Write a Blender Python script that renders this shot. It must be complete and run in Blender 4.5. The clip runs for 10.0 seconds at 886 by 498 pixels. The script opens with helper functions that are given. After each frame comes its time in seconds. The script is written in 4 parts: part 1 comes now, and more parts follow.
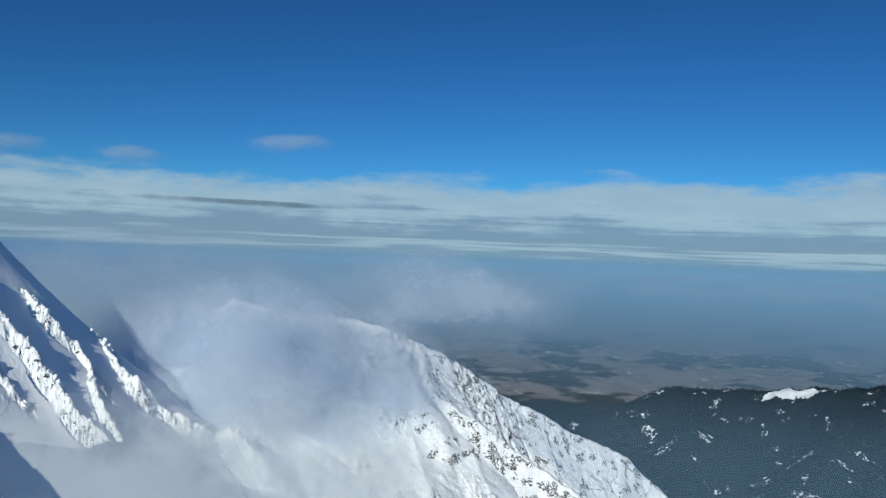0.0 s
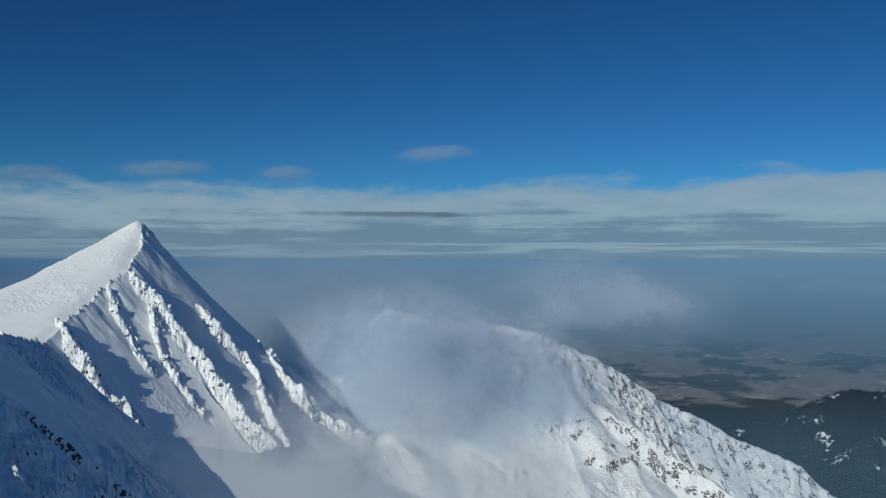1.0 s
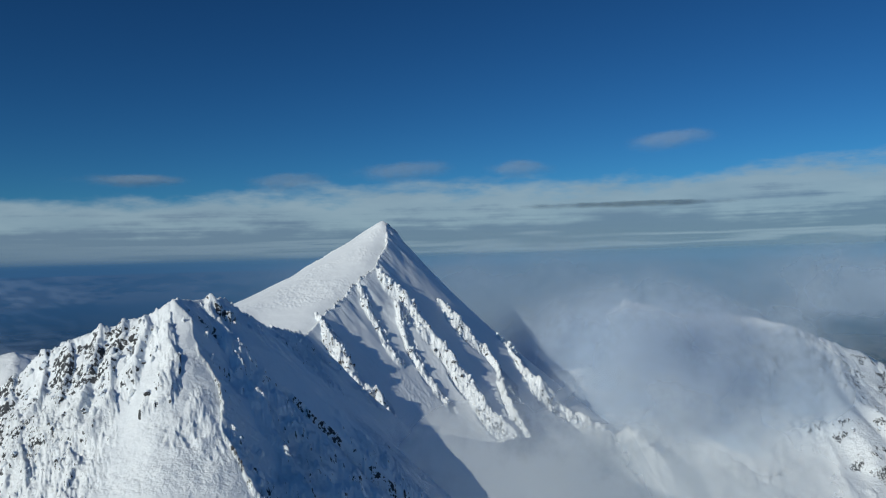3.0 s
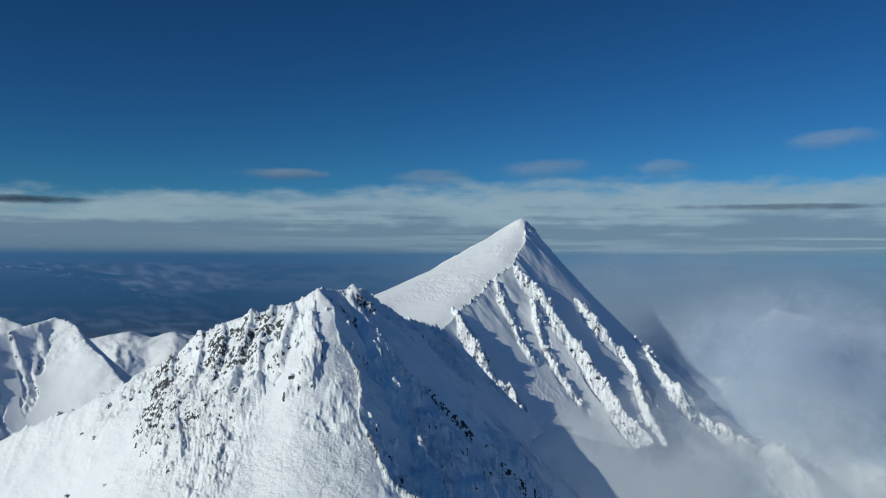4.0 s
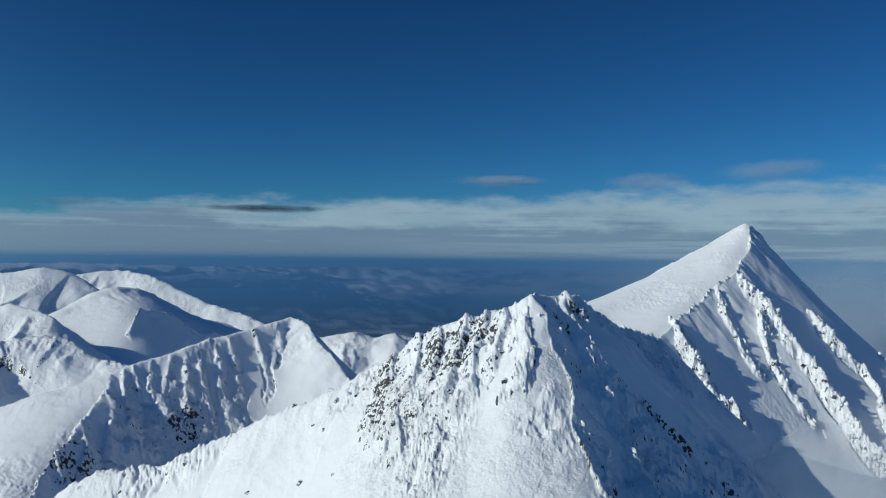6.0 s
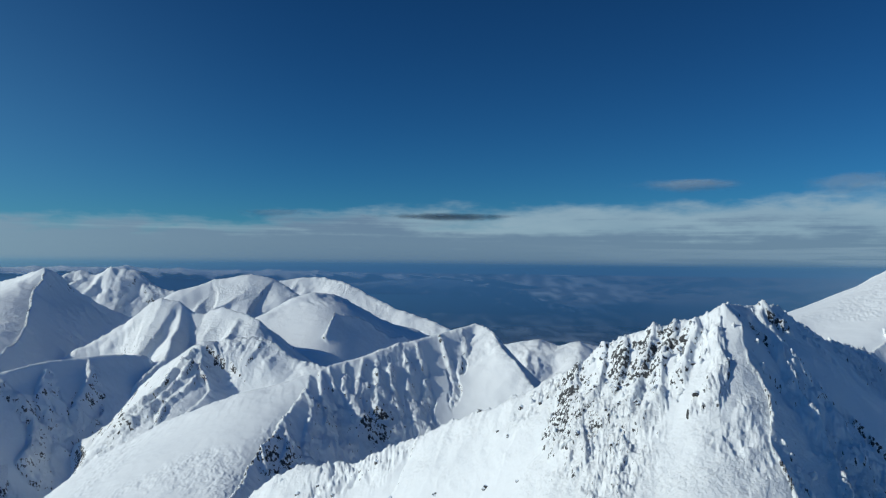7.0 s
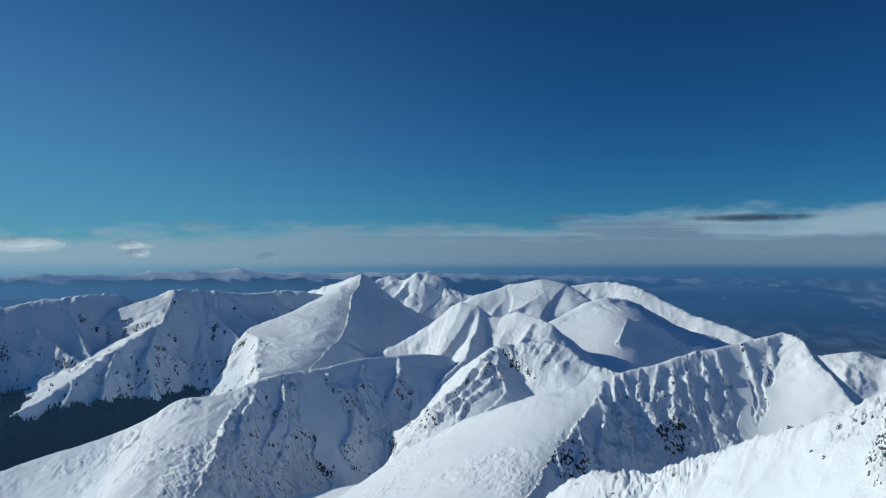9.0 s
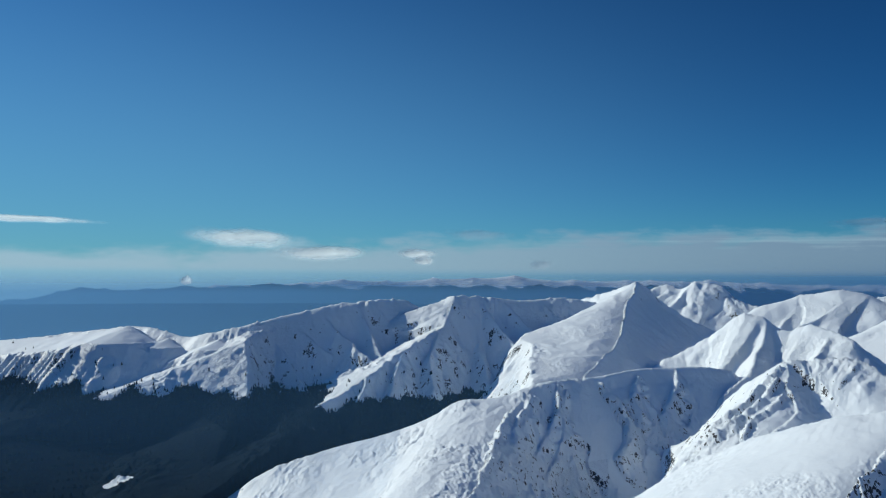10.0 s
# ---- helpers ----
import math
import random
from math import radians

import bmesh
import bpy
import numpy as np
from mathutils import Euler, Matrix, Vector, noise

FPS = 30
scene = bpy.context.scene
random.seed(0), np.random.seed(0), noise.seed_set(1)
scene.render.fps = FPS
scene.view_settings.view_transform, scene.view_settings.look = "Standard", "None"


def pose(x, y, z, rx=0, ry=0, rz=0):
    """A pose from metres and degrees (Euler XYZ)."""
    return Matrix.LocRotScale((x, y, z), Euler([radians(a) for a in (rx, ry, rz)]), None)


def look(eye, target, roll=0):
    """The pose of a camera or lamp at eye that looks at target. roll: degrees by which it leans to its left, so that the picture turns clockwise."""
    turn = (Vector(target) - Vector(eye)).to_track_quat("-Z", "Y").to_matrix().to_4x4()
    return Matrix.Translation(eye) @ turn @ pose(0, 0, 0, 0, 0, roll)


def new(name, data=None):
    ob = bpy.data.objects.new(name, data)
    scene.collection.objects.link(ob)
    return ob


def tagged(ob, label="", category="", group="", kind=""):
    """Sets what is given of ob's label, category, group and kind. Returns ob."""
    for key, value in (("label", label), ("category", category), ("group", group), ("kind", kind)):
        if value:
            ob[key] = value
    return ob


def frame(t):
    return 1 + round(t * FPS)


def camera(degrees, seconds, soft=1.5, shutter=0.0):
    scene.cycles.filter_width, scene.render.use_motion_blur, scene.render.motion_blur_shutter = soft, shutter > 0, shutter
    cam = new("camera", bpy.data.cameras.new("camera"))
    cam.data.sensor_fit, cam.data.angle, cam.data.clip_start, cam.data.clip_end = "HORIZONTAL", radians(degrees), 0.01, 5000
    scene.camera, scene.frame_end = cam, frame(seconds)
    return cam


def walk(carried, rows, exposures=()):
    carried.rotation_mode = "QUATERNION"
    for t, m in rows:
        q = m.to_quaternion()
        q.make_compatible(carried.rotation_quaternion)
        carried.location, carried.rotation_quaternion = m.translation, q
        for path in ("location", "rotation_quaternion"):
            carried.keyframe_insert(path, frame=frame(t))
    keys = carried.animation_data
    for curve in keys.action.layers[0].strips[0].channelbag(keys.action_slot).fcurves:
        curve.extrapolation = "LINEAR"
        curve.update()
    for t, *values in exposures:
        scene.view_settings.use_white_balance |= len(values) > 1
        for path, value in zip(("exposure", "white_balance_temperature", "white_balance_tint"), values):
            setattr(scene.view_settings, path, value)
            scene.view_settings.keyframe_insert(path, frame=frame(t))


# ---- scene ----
EYE_Z = 600.0  # height of the camera over the low ground
cam = camera(57.45, 10.0, soft=1.2)
PATH = [  # seconds, heading to the west, tilt, lean
    (0.0, -0.70, 90.59, -2.21), (0.5, 6.42, 90.69, -1.38), (1.0, 9.78, 90.80, -0.07), (1.5, 14.53, 90.44, 1.66),
    (2.0, 18.16, 90.20, 1.83), (2.5, 22.22, 90.20, 1.63), (2.7, 23.76, 90.32, 1.81), (3.8, 34.10, 90.44, -0.38),
    (4.0, 36.00, 90.38, -0.37), (4.5, 37.56, 90.48, -0.37), (5.0, 37.53, 90.59, -0.43), (5.5, 41.53, 90.64, -0.50),
    (6.0, 51.00, 90.68, -0.68), (6.2, 54.53, 90.71, -0.71), (7.3, 65.73, 91.17, -0.55), (7.5, 66.62, 91.22, -0.52),
    (8.0, 70.64, 91.36, -0.61), (8.5, 75.59, 91.51, -0.16), (9.0, 84.40, 91.25, -0.22), (9.5, 94.06, 91.47, -0.37),
    (10.0, 103.58, 91.69, -0.47)]
walk(cam, [(t, pose(0, 0, EYE_Z, tilt, lean, yaw)) for t, yaw, tilt, lean in PATH],
     exposures=[(0.0, 0.45, 6650, 4), (0.5, 0.18, 6650, 4), (1.0, 0.03, 6650, 4), (5.0, 0.13, 6550, 4), (7.5, 0.18, 6350, 2), (8.5, 0.12, 6300, 2), (10.0, 0.36, 6350, 2)])

# ---- light ----
SUN_AZ, SUN_EL = 163.0, 24.0


def heading(az):
    """Unit vector on the ground, az degrees to the west of north (+y)."""
    return np.array((-math.sin(radians(az)), math.cos(radians(az))))


SUN_DIR = Vector((*(heading(SUN_AZ) * math.cos(radians(SUN_EL))), math.sin(radians(SUN_EL))))
sun = new("sun", bpy.data.lights.new("sun", "SUN"))
sun.data.energy, sun.data.angle, sun.data.color = 2.9, radians(0.5), (1.0, 0.95, 0.85)
sun.matrix_world = look(SUN_DIR * 100, (0, 0, 0))


class Nodes:
    """Short hand for building a node tree."""

    def __init__(self, tree):
        self.tree = tree
        tree.nodes.clear()

    def add(self, kind, inputs=None, **props):
        n = self.tree.nodes.new(kind)
        for k, v in props.items():
            setattr(n, k, v)
        for k, v in (inputs or {}).items():
            if isinstance(v, bpy.types.NodeSocket):
                self.tree.links.new(v, n.inputs[k])
            else:
                n.inputs[k].default_value = v
        return n

    def math(self, op, a, b=0.0, c=0.0, clamp=False):
        return self.add("ShaderNodeMath", {0: a, 1: b, 2: c}, operation=op, use_clamp=clamp).outputs[0]

    def ramp(self, x, lo, hi, a=0.0, b=1.0):
        return self.add("ShaderNodeMapRange", {0: x, 1: lo, 2: hi, 3: a, 4: b}, interpolation_type="SMOOTHSTEP").outputs[0]

    def mix(self, f, a, b):
        n = self.tree.nodes.new("ShaderNodeMix")
        n.data_type = "RGBA"
        for i, v in ((0, f), (6, a), (7, b)):
            if isinstance(v, bpy.types.NodeSocket):
                self.tree.links.new(v, n.inputs[i])
            else:
                n.inputs[i].default_value = (*v, 1) if i and len(v) == 3 else v
        return n.outputs[2]

    def noise(self, vec, scale, detail=4, rough=0.55):
        return self.add("ShaderNodeTexNoise", {"Vector": vec, "Scale": scale, "Detail": detail, "Roughness": rough}).outputs[0]

    def stretch(self, vec, s):
        return self.add("ShaderNodeMapping", {"Vector": vec, "Scale": s}).outputs[0]


world = bpy.data.worlds.new("sky")
scene.world = world
world.use_nodes = True
w = Nodes(world.node_tree)
sky = w.add("ShaderNodeTexSky", sky_type="NISHITA", sun_disc=False, sun_elevation=radians(SUN_EL), sun_rotation=radians(-SUN_AZ),
            altitude=2500.0, air_density=1.0, dust_density=0.6, ozone_density=2.0)
# thin, dry winter air: a deep, saturated blue
deep = w.add("ShaderNodeGamma", {"Color": sky.outputs[0], "Gamma": 1.4}).outputs[0]
deep = w.add("ShaderNodeVectorMath", {0: deep, 1: (0.066, 0.178, 0.26)}, operation="MULTIPLY").outputs[0]
gen = w.add("ShaderNodeTexCoord").outputs["Generated"]
# the sky is paler towards the sun's side
aside = w.add("ShaderNodeVectorMath", {0: gen, 1: (*heading(SUN_AZ), 0.0)}, operation="DOT_PRODUCT").outputs["Value"]
rise = w.add("ShaderNodeSeparateXYZ", {0: gen}).outputs[2]
deep = w.add("ShaderNodeVectorMath", {0: deep, "Scale": w.ramp(aside, -0.7, 0.9, 1.0, 1.12)}, operation="SCALE").outputs[0]
deep = w.mix(w.math("MULTIPLY", w.ramp(aside, -0.05, 0.95, 0.0, 0.75), w.ramp(rise, 0.0, 0.42, 1.0, 0.12)), deep, (1.12, 2.6, 3.7))
# an added brighter, warmer sky overhead, out of view, fills the shade
deep = w.add("ShaderNodeVectorMath", {0: deep, "Scale": w.ramp(rise, 0.42, 0.85, 1.0, 2.6)}, operation="SCALE").outputs[0]
deep = w.mix(w.ramp(rise, 0.42, 0.85), deep, w.add("ShaderNodeVectorMath", {0: deep, 1: (1.3, 1.05, 0.92)}, operation="MULTIPLY").outputs[0])
# a broad bank of stratus lies all along the horizon, highest to the north-east, with a ragged top and darker layers
side = w.add("ShaderNodeVectorMath", {0: gen, 1: (*heading(-20.0), 0.0)}, operation="DOT_PRODUCT").outputs["Value"]
lumps = w.noise(w.stretch(gen, (7, 7, 26)), 1.0, 7, 0.6)
top = w.math("MULTIPLY_ADD", side, 0.038, 0.064)
top = w.math("ADD", top, w.math("MULTIPLY_ADD", lumps, 0.09, -0.045))
body = w.ramp(w.math("SUBTRACT", top, rise), -0.004, 0.022)
wave = w.noise(w.stretch(gen, (2.4, 2.4, 60)), 1.0, 6, 0.6)
streak = w.noise(w.stretch(gen, (5.5, 5.5, 190)), 1.0, 5, 0.55)
wave = w.math("ADD", w.math("MULTIPLY", wave, 0.55), w.math("MULTIPLY", streak, 0.45))
level = w.math("ADD", rise, w.math("MULTIPLY_ADD", wave, 0.09, -0.045))
sunward = w.ramp(w.add("ShaderNodeVectorMath", {0: gen, 1: (*heading(SUN_AZ), 0.0)}, operation="DOT_PRODUCT").outputs["Value"], -0.1, 1.0)
bright = w.ramp(w.math("ADD", w.math("SUBTRACT", level, top), w.math("MULTIPLY", side, 0.035)), -0.035, -0.010)
billow = w.mix(w.noise(w.stretch(gen, (9, 9, 40)), 1.0, 6, 0.6), (2.1, 3.05, 4.1), (3.6, 4.65, 5.5))
tone = w.mix(bright, w.mix(sunward, (1.6, 2.25, 3.3), (3.2, 4.4, 5.4)), billow)
strip = w.math("MULTIPLY", w.ramp(level, 0.004, 0.010), w.ramp(level, 0.012, 0.022, 1.0, 0.0))
tone = w.mix(w.math("MULTIPLY", strip, w.math("MULTIPLY_ADD", side, 0.9, -0.15, clamp=True)), tone, (3.4, 4.3, 5.4))
tone = w.mix(w.ramp(rise, -0.004, 0.006), w.mix(sunward, (0.6, 1.5, 2.9), (2.6, 4.4, 5.6)), tone)
colour = w.mix(w.math("MULTIPLY", body, 0.86), deep, tone)
bg = w.add("ShaderNodeBackground", {"Color": colour, "Strength": 0.09})
w.add("ShaderNodeOutputWorld", {"Surface": bg.outputs[0]})


# ---- materials ----
def material(name):
    m = bpy.data.materials.new(name)
    m.use_nodes = True
    return m, Nodes(m.node_tree)


def snow_material(name, grain, tint=(0.86, 0.905, 0.95), woods=False):
    """Wind-packed snow over dark rock; grain is the size of the finest relief in metres."""
    m, n = material(name)
    pos = n.add("ShaderNodeTexCoord").outputs["Object"]
    cover = n.add("ShaderNodeAttribute", attribute_name="cover").outputs["Vector"]
    split = n.add("ShaderNodeSeparateXYZ", {0: cover}).outputs
    fine = n.noise(pos, 1.0 / grain, 6, 0.65)
    lumps = n.noise(pos, 0.28 / grain, 5, 0.6)
    broad = n.noise(pos, 0.08 / grain, 4)
    still = n.math("SUBTRACT", 1.0, split[2])
    calm = n.ramp(n.noise(pos, 0.035 / grain, 3), 0.38, 0.6)
    snow = n.mix(broad, (tint[0] * 0.94, tint[1] * 0.95, tint[2] * 0.96), tint)
    stone = n.mix(n.noise(pos, 0.6 / grain, 5), (0.028, 0.031, 0.037), (0.10, 0.107, 0.118))
    bare = n.ramp(n.math("ADD", split[0], n.math("MULTIPLY", n.math("SUBTRACT", fine, 0.5), 1.5)), 0.47, 0.56)
    base = n.mix(bare, snow, stone)
    rough = n.math("MULTIPLY_ADD", bare, 0.2, 0.6)
    gloss = n.math("MULTIPLY_ADD", bare, -0.12, 0.22)
    if woods:
        speck = n.noise(pos, 0.16, 5, 0.7)
        tree = n.ramp(n.math("ADD", split[1], n.math("MULTIPLY", n.math("SUBTRACT", speck, 0.5), 0.9)), 0.46, 0.56)
        needle = n.mix(n.noise(pos, 0.05, 5, 0.7), (0.008, 0.014, 0.021), (0.020, 0.030, 0.040))
        base = n.mix(tree, base, needle)
        gloss = n.math("MULTIPLY", gloss, n.math("SUBTRACT", 1.0, tree))
    soft = n.add("ShaderNodeBump", {"Strength": n.math("MULTIPLY", n.math("MULTIPLY_ADD", calm, 0.55, 0.12), still), "Distance": grain * 1.6, "Height": lumps}).outputs[0]
    bump = n.add("ShaderNodeBump", {"Strength": n.math("MULTIPLY", n.math("MULTIPLY_ADD", calm, 0.6, 0.35), still), "Distance": grain * 0.6, "Height": fine, "Normal": soft}).outputs[0]
    b = n.add("ShaderNodeBsdfPrincipled", {"Base Color": base, "Roughness": rough, "Normal": bump, "Specular IOR Level": gloss})
    n.add("ShaderNodeOutputMaterial", {"Surface": b.outputs[0]})
    return m


def mist_material(name, tint, strength, size, edge, through_light=0.6):
    """Thin cloud: part see-through, the rest scattering sunlight evenly."""
    m, n = material(name)
    tc = n.add("ShaderNodeTexCoord").outputs
    u = n.add("ShaderNodeSeparateXYZ", {0: tc["UV"]}).outputs
    cu, cv = n.math("MULTIPLY_ADD", u[0], 2.0, -1.0), n.math("MULTIPLY_ADD", u[1], 2.0, -1.0)
    reach = n.math("SQRT", n.math("ADD", n.math("MULTIPLY", cu, cu), n.math("MULTIPLY", cv, cv)))
    puff = n.noise(tc["Object"], 1.0 / size, 7, 0.55)
    body = n.ramp(n.math("ADD", n.math("SUBTRACT", 1.0, reach), n.math("MULTIPLY", n.math("SUBTRACT", puff, 0.5), edge)), 0.0, 0.75)
    rim = n.ramp(reach, 0.6, 1.0, 1.0, 0.0)
    alpha = n.math("MULTIPLY", n.math("MULTIPLY", body, rim), strength)
    scatter = n.add("ShaderNodeMixShader", {0: through_light, 1: n.add("ShaderNodeBsdfDiffuse", {"Color": (*tint, 1)}).outputs[0],
                                            2: n.add("ShaderNodeBsdfTranslucent", {"Color": (*tint, 1)}).outputs[0]})
    clear = n.add("ShaderNodeBsdfTransparent")
    out = n.add("ShaderNodeMixShader", {0: alpha, 1: clear.outputs[0], 2: scatter.outputs[0]})
    n.add("ShaderNodeOutputMaterial", {"Surface": out.outputs[0]})
    return m


def haze_sheet_material(name, far_tint, sun_tint, curve_points, sunny):
    """Painted haze: a blue-tinted sheet over the lowland, denser the farther it lies."""
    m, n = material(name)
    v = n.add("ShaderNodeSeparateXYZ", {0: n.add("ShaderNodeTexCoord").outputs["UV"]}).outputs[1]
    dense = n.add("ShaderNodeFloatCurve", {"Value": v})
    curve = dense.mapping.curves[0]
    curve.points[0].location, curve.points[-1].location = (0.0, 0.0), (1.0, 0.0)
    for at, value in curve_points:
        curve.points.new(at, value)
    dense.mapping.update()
    # scattered light is put into the tint: paler towards and opposite the sun
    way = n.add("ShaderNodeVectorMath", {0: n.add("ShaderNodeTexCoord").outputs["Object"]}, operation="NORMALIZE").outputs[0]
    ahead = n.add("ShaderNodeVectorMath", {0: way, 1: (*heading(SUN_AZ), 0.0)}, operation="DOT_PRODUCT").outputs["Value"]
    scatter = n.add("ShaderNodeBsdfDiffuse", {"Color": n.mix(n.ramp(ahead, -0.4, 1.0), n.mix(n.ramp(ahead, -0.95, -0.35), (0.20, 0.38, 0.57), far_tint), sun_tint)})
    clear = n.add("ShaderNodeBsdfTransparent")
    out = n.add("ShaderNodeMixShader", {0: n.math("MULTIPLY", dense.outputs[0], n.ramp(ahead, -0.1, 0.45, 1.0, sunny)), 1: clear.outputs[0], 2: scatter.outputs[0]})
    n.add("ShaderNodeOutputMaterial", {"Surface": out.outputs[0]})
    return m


def plain_material():
    m, n = material("winter_farmland")
    pos = n.add("ShaderNodeTexCoord").outputs["Object"]
    fields = n.add("ShaderNodeTexVoronoi", {"Vector": pos, "Scale": 0.03}, feature="F1").outputs["Color"]
    tone = n.add("ShaderNodeSeparateXYZ", {0: fields}).outputs[0]
    soil = n.mix(tone, (0.17, 0.155, 0.15), (0.25, 0.225, 0.22))
    woods = n.ramp(n.noise(pos, 0.0034, 6, 0.65), 0.5, 0.56)
    soil = n.mix(woods, soil, (0.035, 0.04, 0.04))
    snow = n.ramp(n.noise(pos, 0.016, 7, 0.75), 0.56, 0.70)
    soil = n.mix(n.math("MULTIPLY", snow, 0.7), soil, (0.7, 0.72, 0.75))
    kinds = n.add("ShaderNodeSeparateXYZ", {0: n.add("ShaderNodeAttribute", attribute_name="cover").outputs["Vector"]}).outputs
    forest = kinds[0]
    soil = n.mix(forest, soil, n.mix(n.noise(pos, 0.05, 5, 0.7), (0.008, 0.014, 0.021), (0.020, 0.030, 0.040)))
    soil = n.mix(kinds[1], soil, (0.76, 0.83, 0.91))
    b = n.add("ShaderNodeBsdfPrincipled", {"Base Color": soil, "Roughness": 1.0, "Specular IOR Level": 0.0})
    n.add("ShaderNodeOutputMaterial", {"Surface": b.outputs[0]})
    return m


# ---- relief ----
_rng = np.random.RandomState(7)
_PERM = np.concatenate([_rng.permutation(256)] * 3)
_ANG = _rng.rand(256) * 2 * math.pi
_GX, _GY = np.cos(_ANG), np.sin(_ANG)


def perlin(x, y):
    """Gradient noise, about -0.7 to 0.7, for arrays."""
    xi, yi = np.floor(x).astype(np.int64), np.floor(y).astype(np.int64)
    xf, yf = x - xi, y - yi
    u, v = xf ** 3 * (xf * (xf * 6 - 15) + 10), yf ** 3 * (yf * (yf * 6 - 15) + 10)
    xi, yi = xi & 255, yi & 255
    px0, px1 = _PERM[xi], _PERM[xi + 1]

    def corner(p, dy, fx, fy):
        g = _PERM[p + yi + dy]
        return _GX[g] * fx + _GY[g] * fy
    a = corner(px0, 0, xf, yf)
    b = corner(px1, 0, xf - 1, yf)
    c = corner(px0, 1, xf, yf - 1)
    d = corner(px1, 1, xf - 1, yf - 1)
    return (a + u * (b - a)) * (1 - v) + (c + u * (d - c)) * v


def fbm(x, y, octaves=4, gain=0.5):
    total, amp = 0.0, 1.0
    for i in range(octaves):
        total = total + amp * perlin(x * 2 ** i + 17.3 * i, y * 2 ** i - 9.1 * i)
        amp *= gain
    return total


def ridged(x, y, octaves=3, gain=0.5):
    """Sharp-crested noise, 0 to about 1."""
    total, amp, norm = 0.0, 1.0, 0.0
    for i in range(octaves):
        total = total + amp * (1 - np.abs(perlin(x * 2 ** i + 31.7 * i, y * 2 ** i + 5.3 * i)) * 2)
        norm += amp
        amp *= gain
    return total / norm


def step(x, lo, hi):
    t = np.clip((x - lo) / (hi - lo), 0, 1)
    return t * t * (3 - 2 * t)


def low_ground(d):
    """Height of the valley floor and the plain, which rises towards the horizon as far country does to the eye."""
    lean = np.interp(d, [0, 2200, 3000, 4000, 4900], [0.168, 0.168, 0.105, 0.048, 0.012])
    return EYE_Z - np.where(d < 2200, np.interp(d, [1650, 2150], [450.0, 370.0]), d * lean)


class Ridge:
    """A crest line given as bearings, rises and distances from the summit station. left and right: how steeply the ground falls off to
    either side of the way along it; soft: how round the crest is; jag: how ragged; shelf: width of a gentle slope on the left side, ease: its steepness.
    kind: a crest heaps ground up, a cut lets it break off along the left side of an edge, spurs and rough ribs are laid over the face that remains."""

    def __init__(self, left, right, soft, jag, xy, z, shelf=None, span=None, kind="crest", ease=0.4):
        self.kind, self.ease = kind, ease
        self.left, self.right, self.soft, self.jag, self.shelf, self.span = left, right, soft, jag, shelf, span
        self.xy, self.z = xy, z
        self.s = np.concatenate([[0], np.cumsum(np.hypot(*np.diff(xy, axis=0).T))])


RIDGES = {}


def rounded(rows):
    """Corner cutting: the same line with its bends smoothed out."""
    for _ in range(2):
        a, b = rows[:-1], rows[1:]
        rows = np.concatenate([rows[:1], np.stack([0.75 * a + 0.25 * b, 0.25 * a + 0.75 * b], 1).reshape(-1, rows.shape[1]), rows[-1:]])
    return rows


def ridge(mountain, left, right, soft, jag, nodes, shelf=None, kind="crest", ease=0.4):
    xy = np.array([heading(a) * d for a, e, d in nodes])
    z = np.array([EYE_Z + d * math.tan(radians(e)) for a, e, d in nodes])
    if isinstance(left, list):
        rows = rounded(np.column_stack([xy, z, left]))
        xy, z, left = rows[:, :2], rows[:, 2], list(rows[:, 3])
    RIDGES.setdefault(mountain, []).append(Ridge(left, right, soft, jag, xy, z, shelf, None, kind, ease))


# summit west ridge
ridge("summit", [0.5, 0.34, 0.24, 0.17, 0.15, 0.15, 0.15, 0.15], 0.9, 2, 0.3, [(30.53, 2.55, 910), (32.23, 1.54, 924.9), (34.49, 0.17, 939.7), (37.12, -1.29, 954.6), (39.19, -2.3, 969.4), (40.39, -2.95, 984.3), (42.45, -4.03, 999.1), (44.81, -5.37, 1014)])
# summit back ridge
ridge("summit", 0.9, 0.5, 1, 1.5, [(30.53, 2.55, 910), (28.9, 0.9, 955.5), (27.9, -0.6, 1020.5), (27.1, -1.95, 1066), (26.7, -3.2, 1092)])
# summit slab edge
ridge("summit", 1.1, 0, 0.5, 1.5, [(26.7, -3.2, 1092), (27.1, -1.95, 1066), (27.9, -0.6, 1020.5), (28.9, 0.9, 955.5), (30.2, 2.19, 899.6), (30.25, 1.55, 873.6), (30.6, 0.84, 845), (30.9, -0.32, 812.5), (31.5, -0.8, 793), (32.4, -1.73, 767), (33.4, -2.9, 734.5), (34.46, -3.5, 715), (35.38, -4.03, 689), (36.65, -5.15, 656.5), (38, -6.4, 624)], kind="cut")
# summit rib a
ridge("summit", 1.3, 1.5, 0.8, 1.8, [(31.1, -0.68, 797.2), (30.19, -1.31, 790.5), (29.16, -2.4, 785.2), (28.45, -3.61, 773.5), (27.55, -4.81, 764.4), (26.77, -5.77, 758.5), (25.8, -7.09, 747.3), (24.84, -8.44, 736.1), (23.62, -10.23, 721.2), (21.59, -12.37, 708.9), (19.98, -13.67, 704.6)], kind="rib")
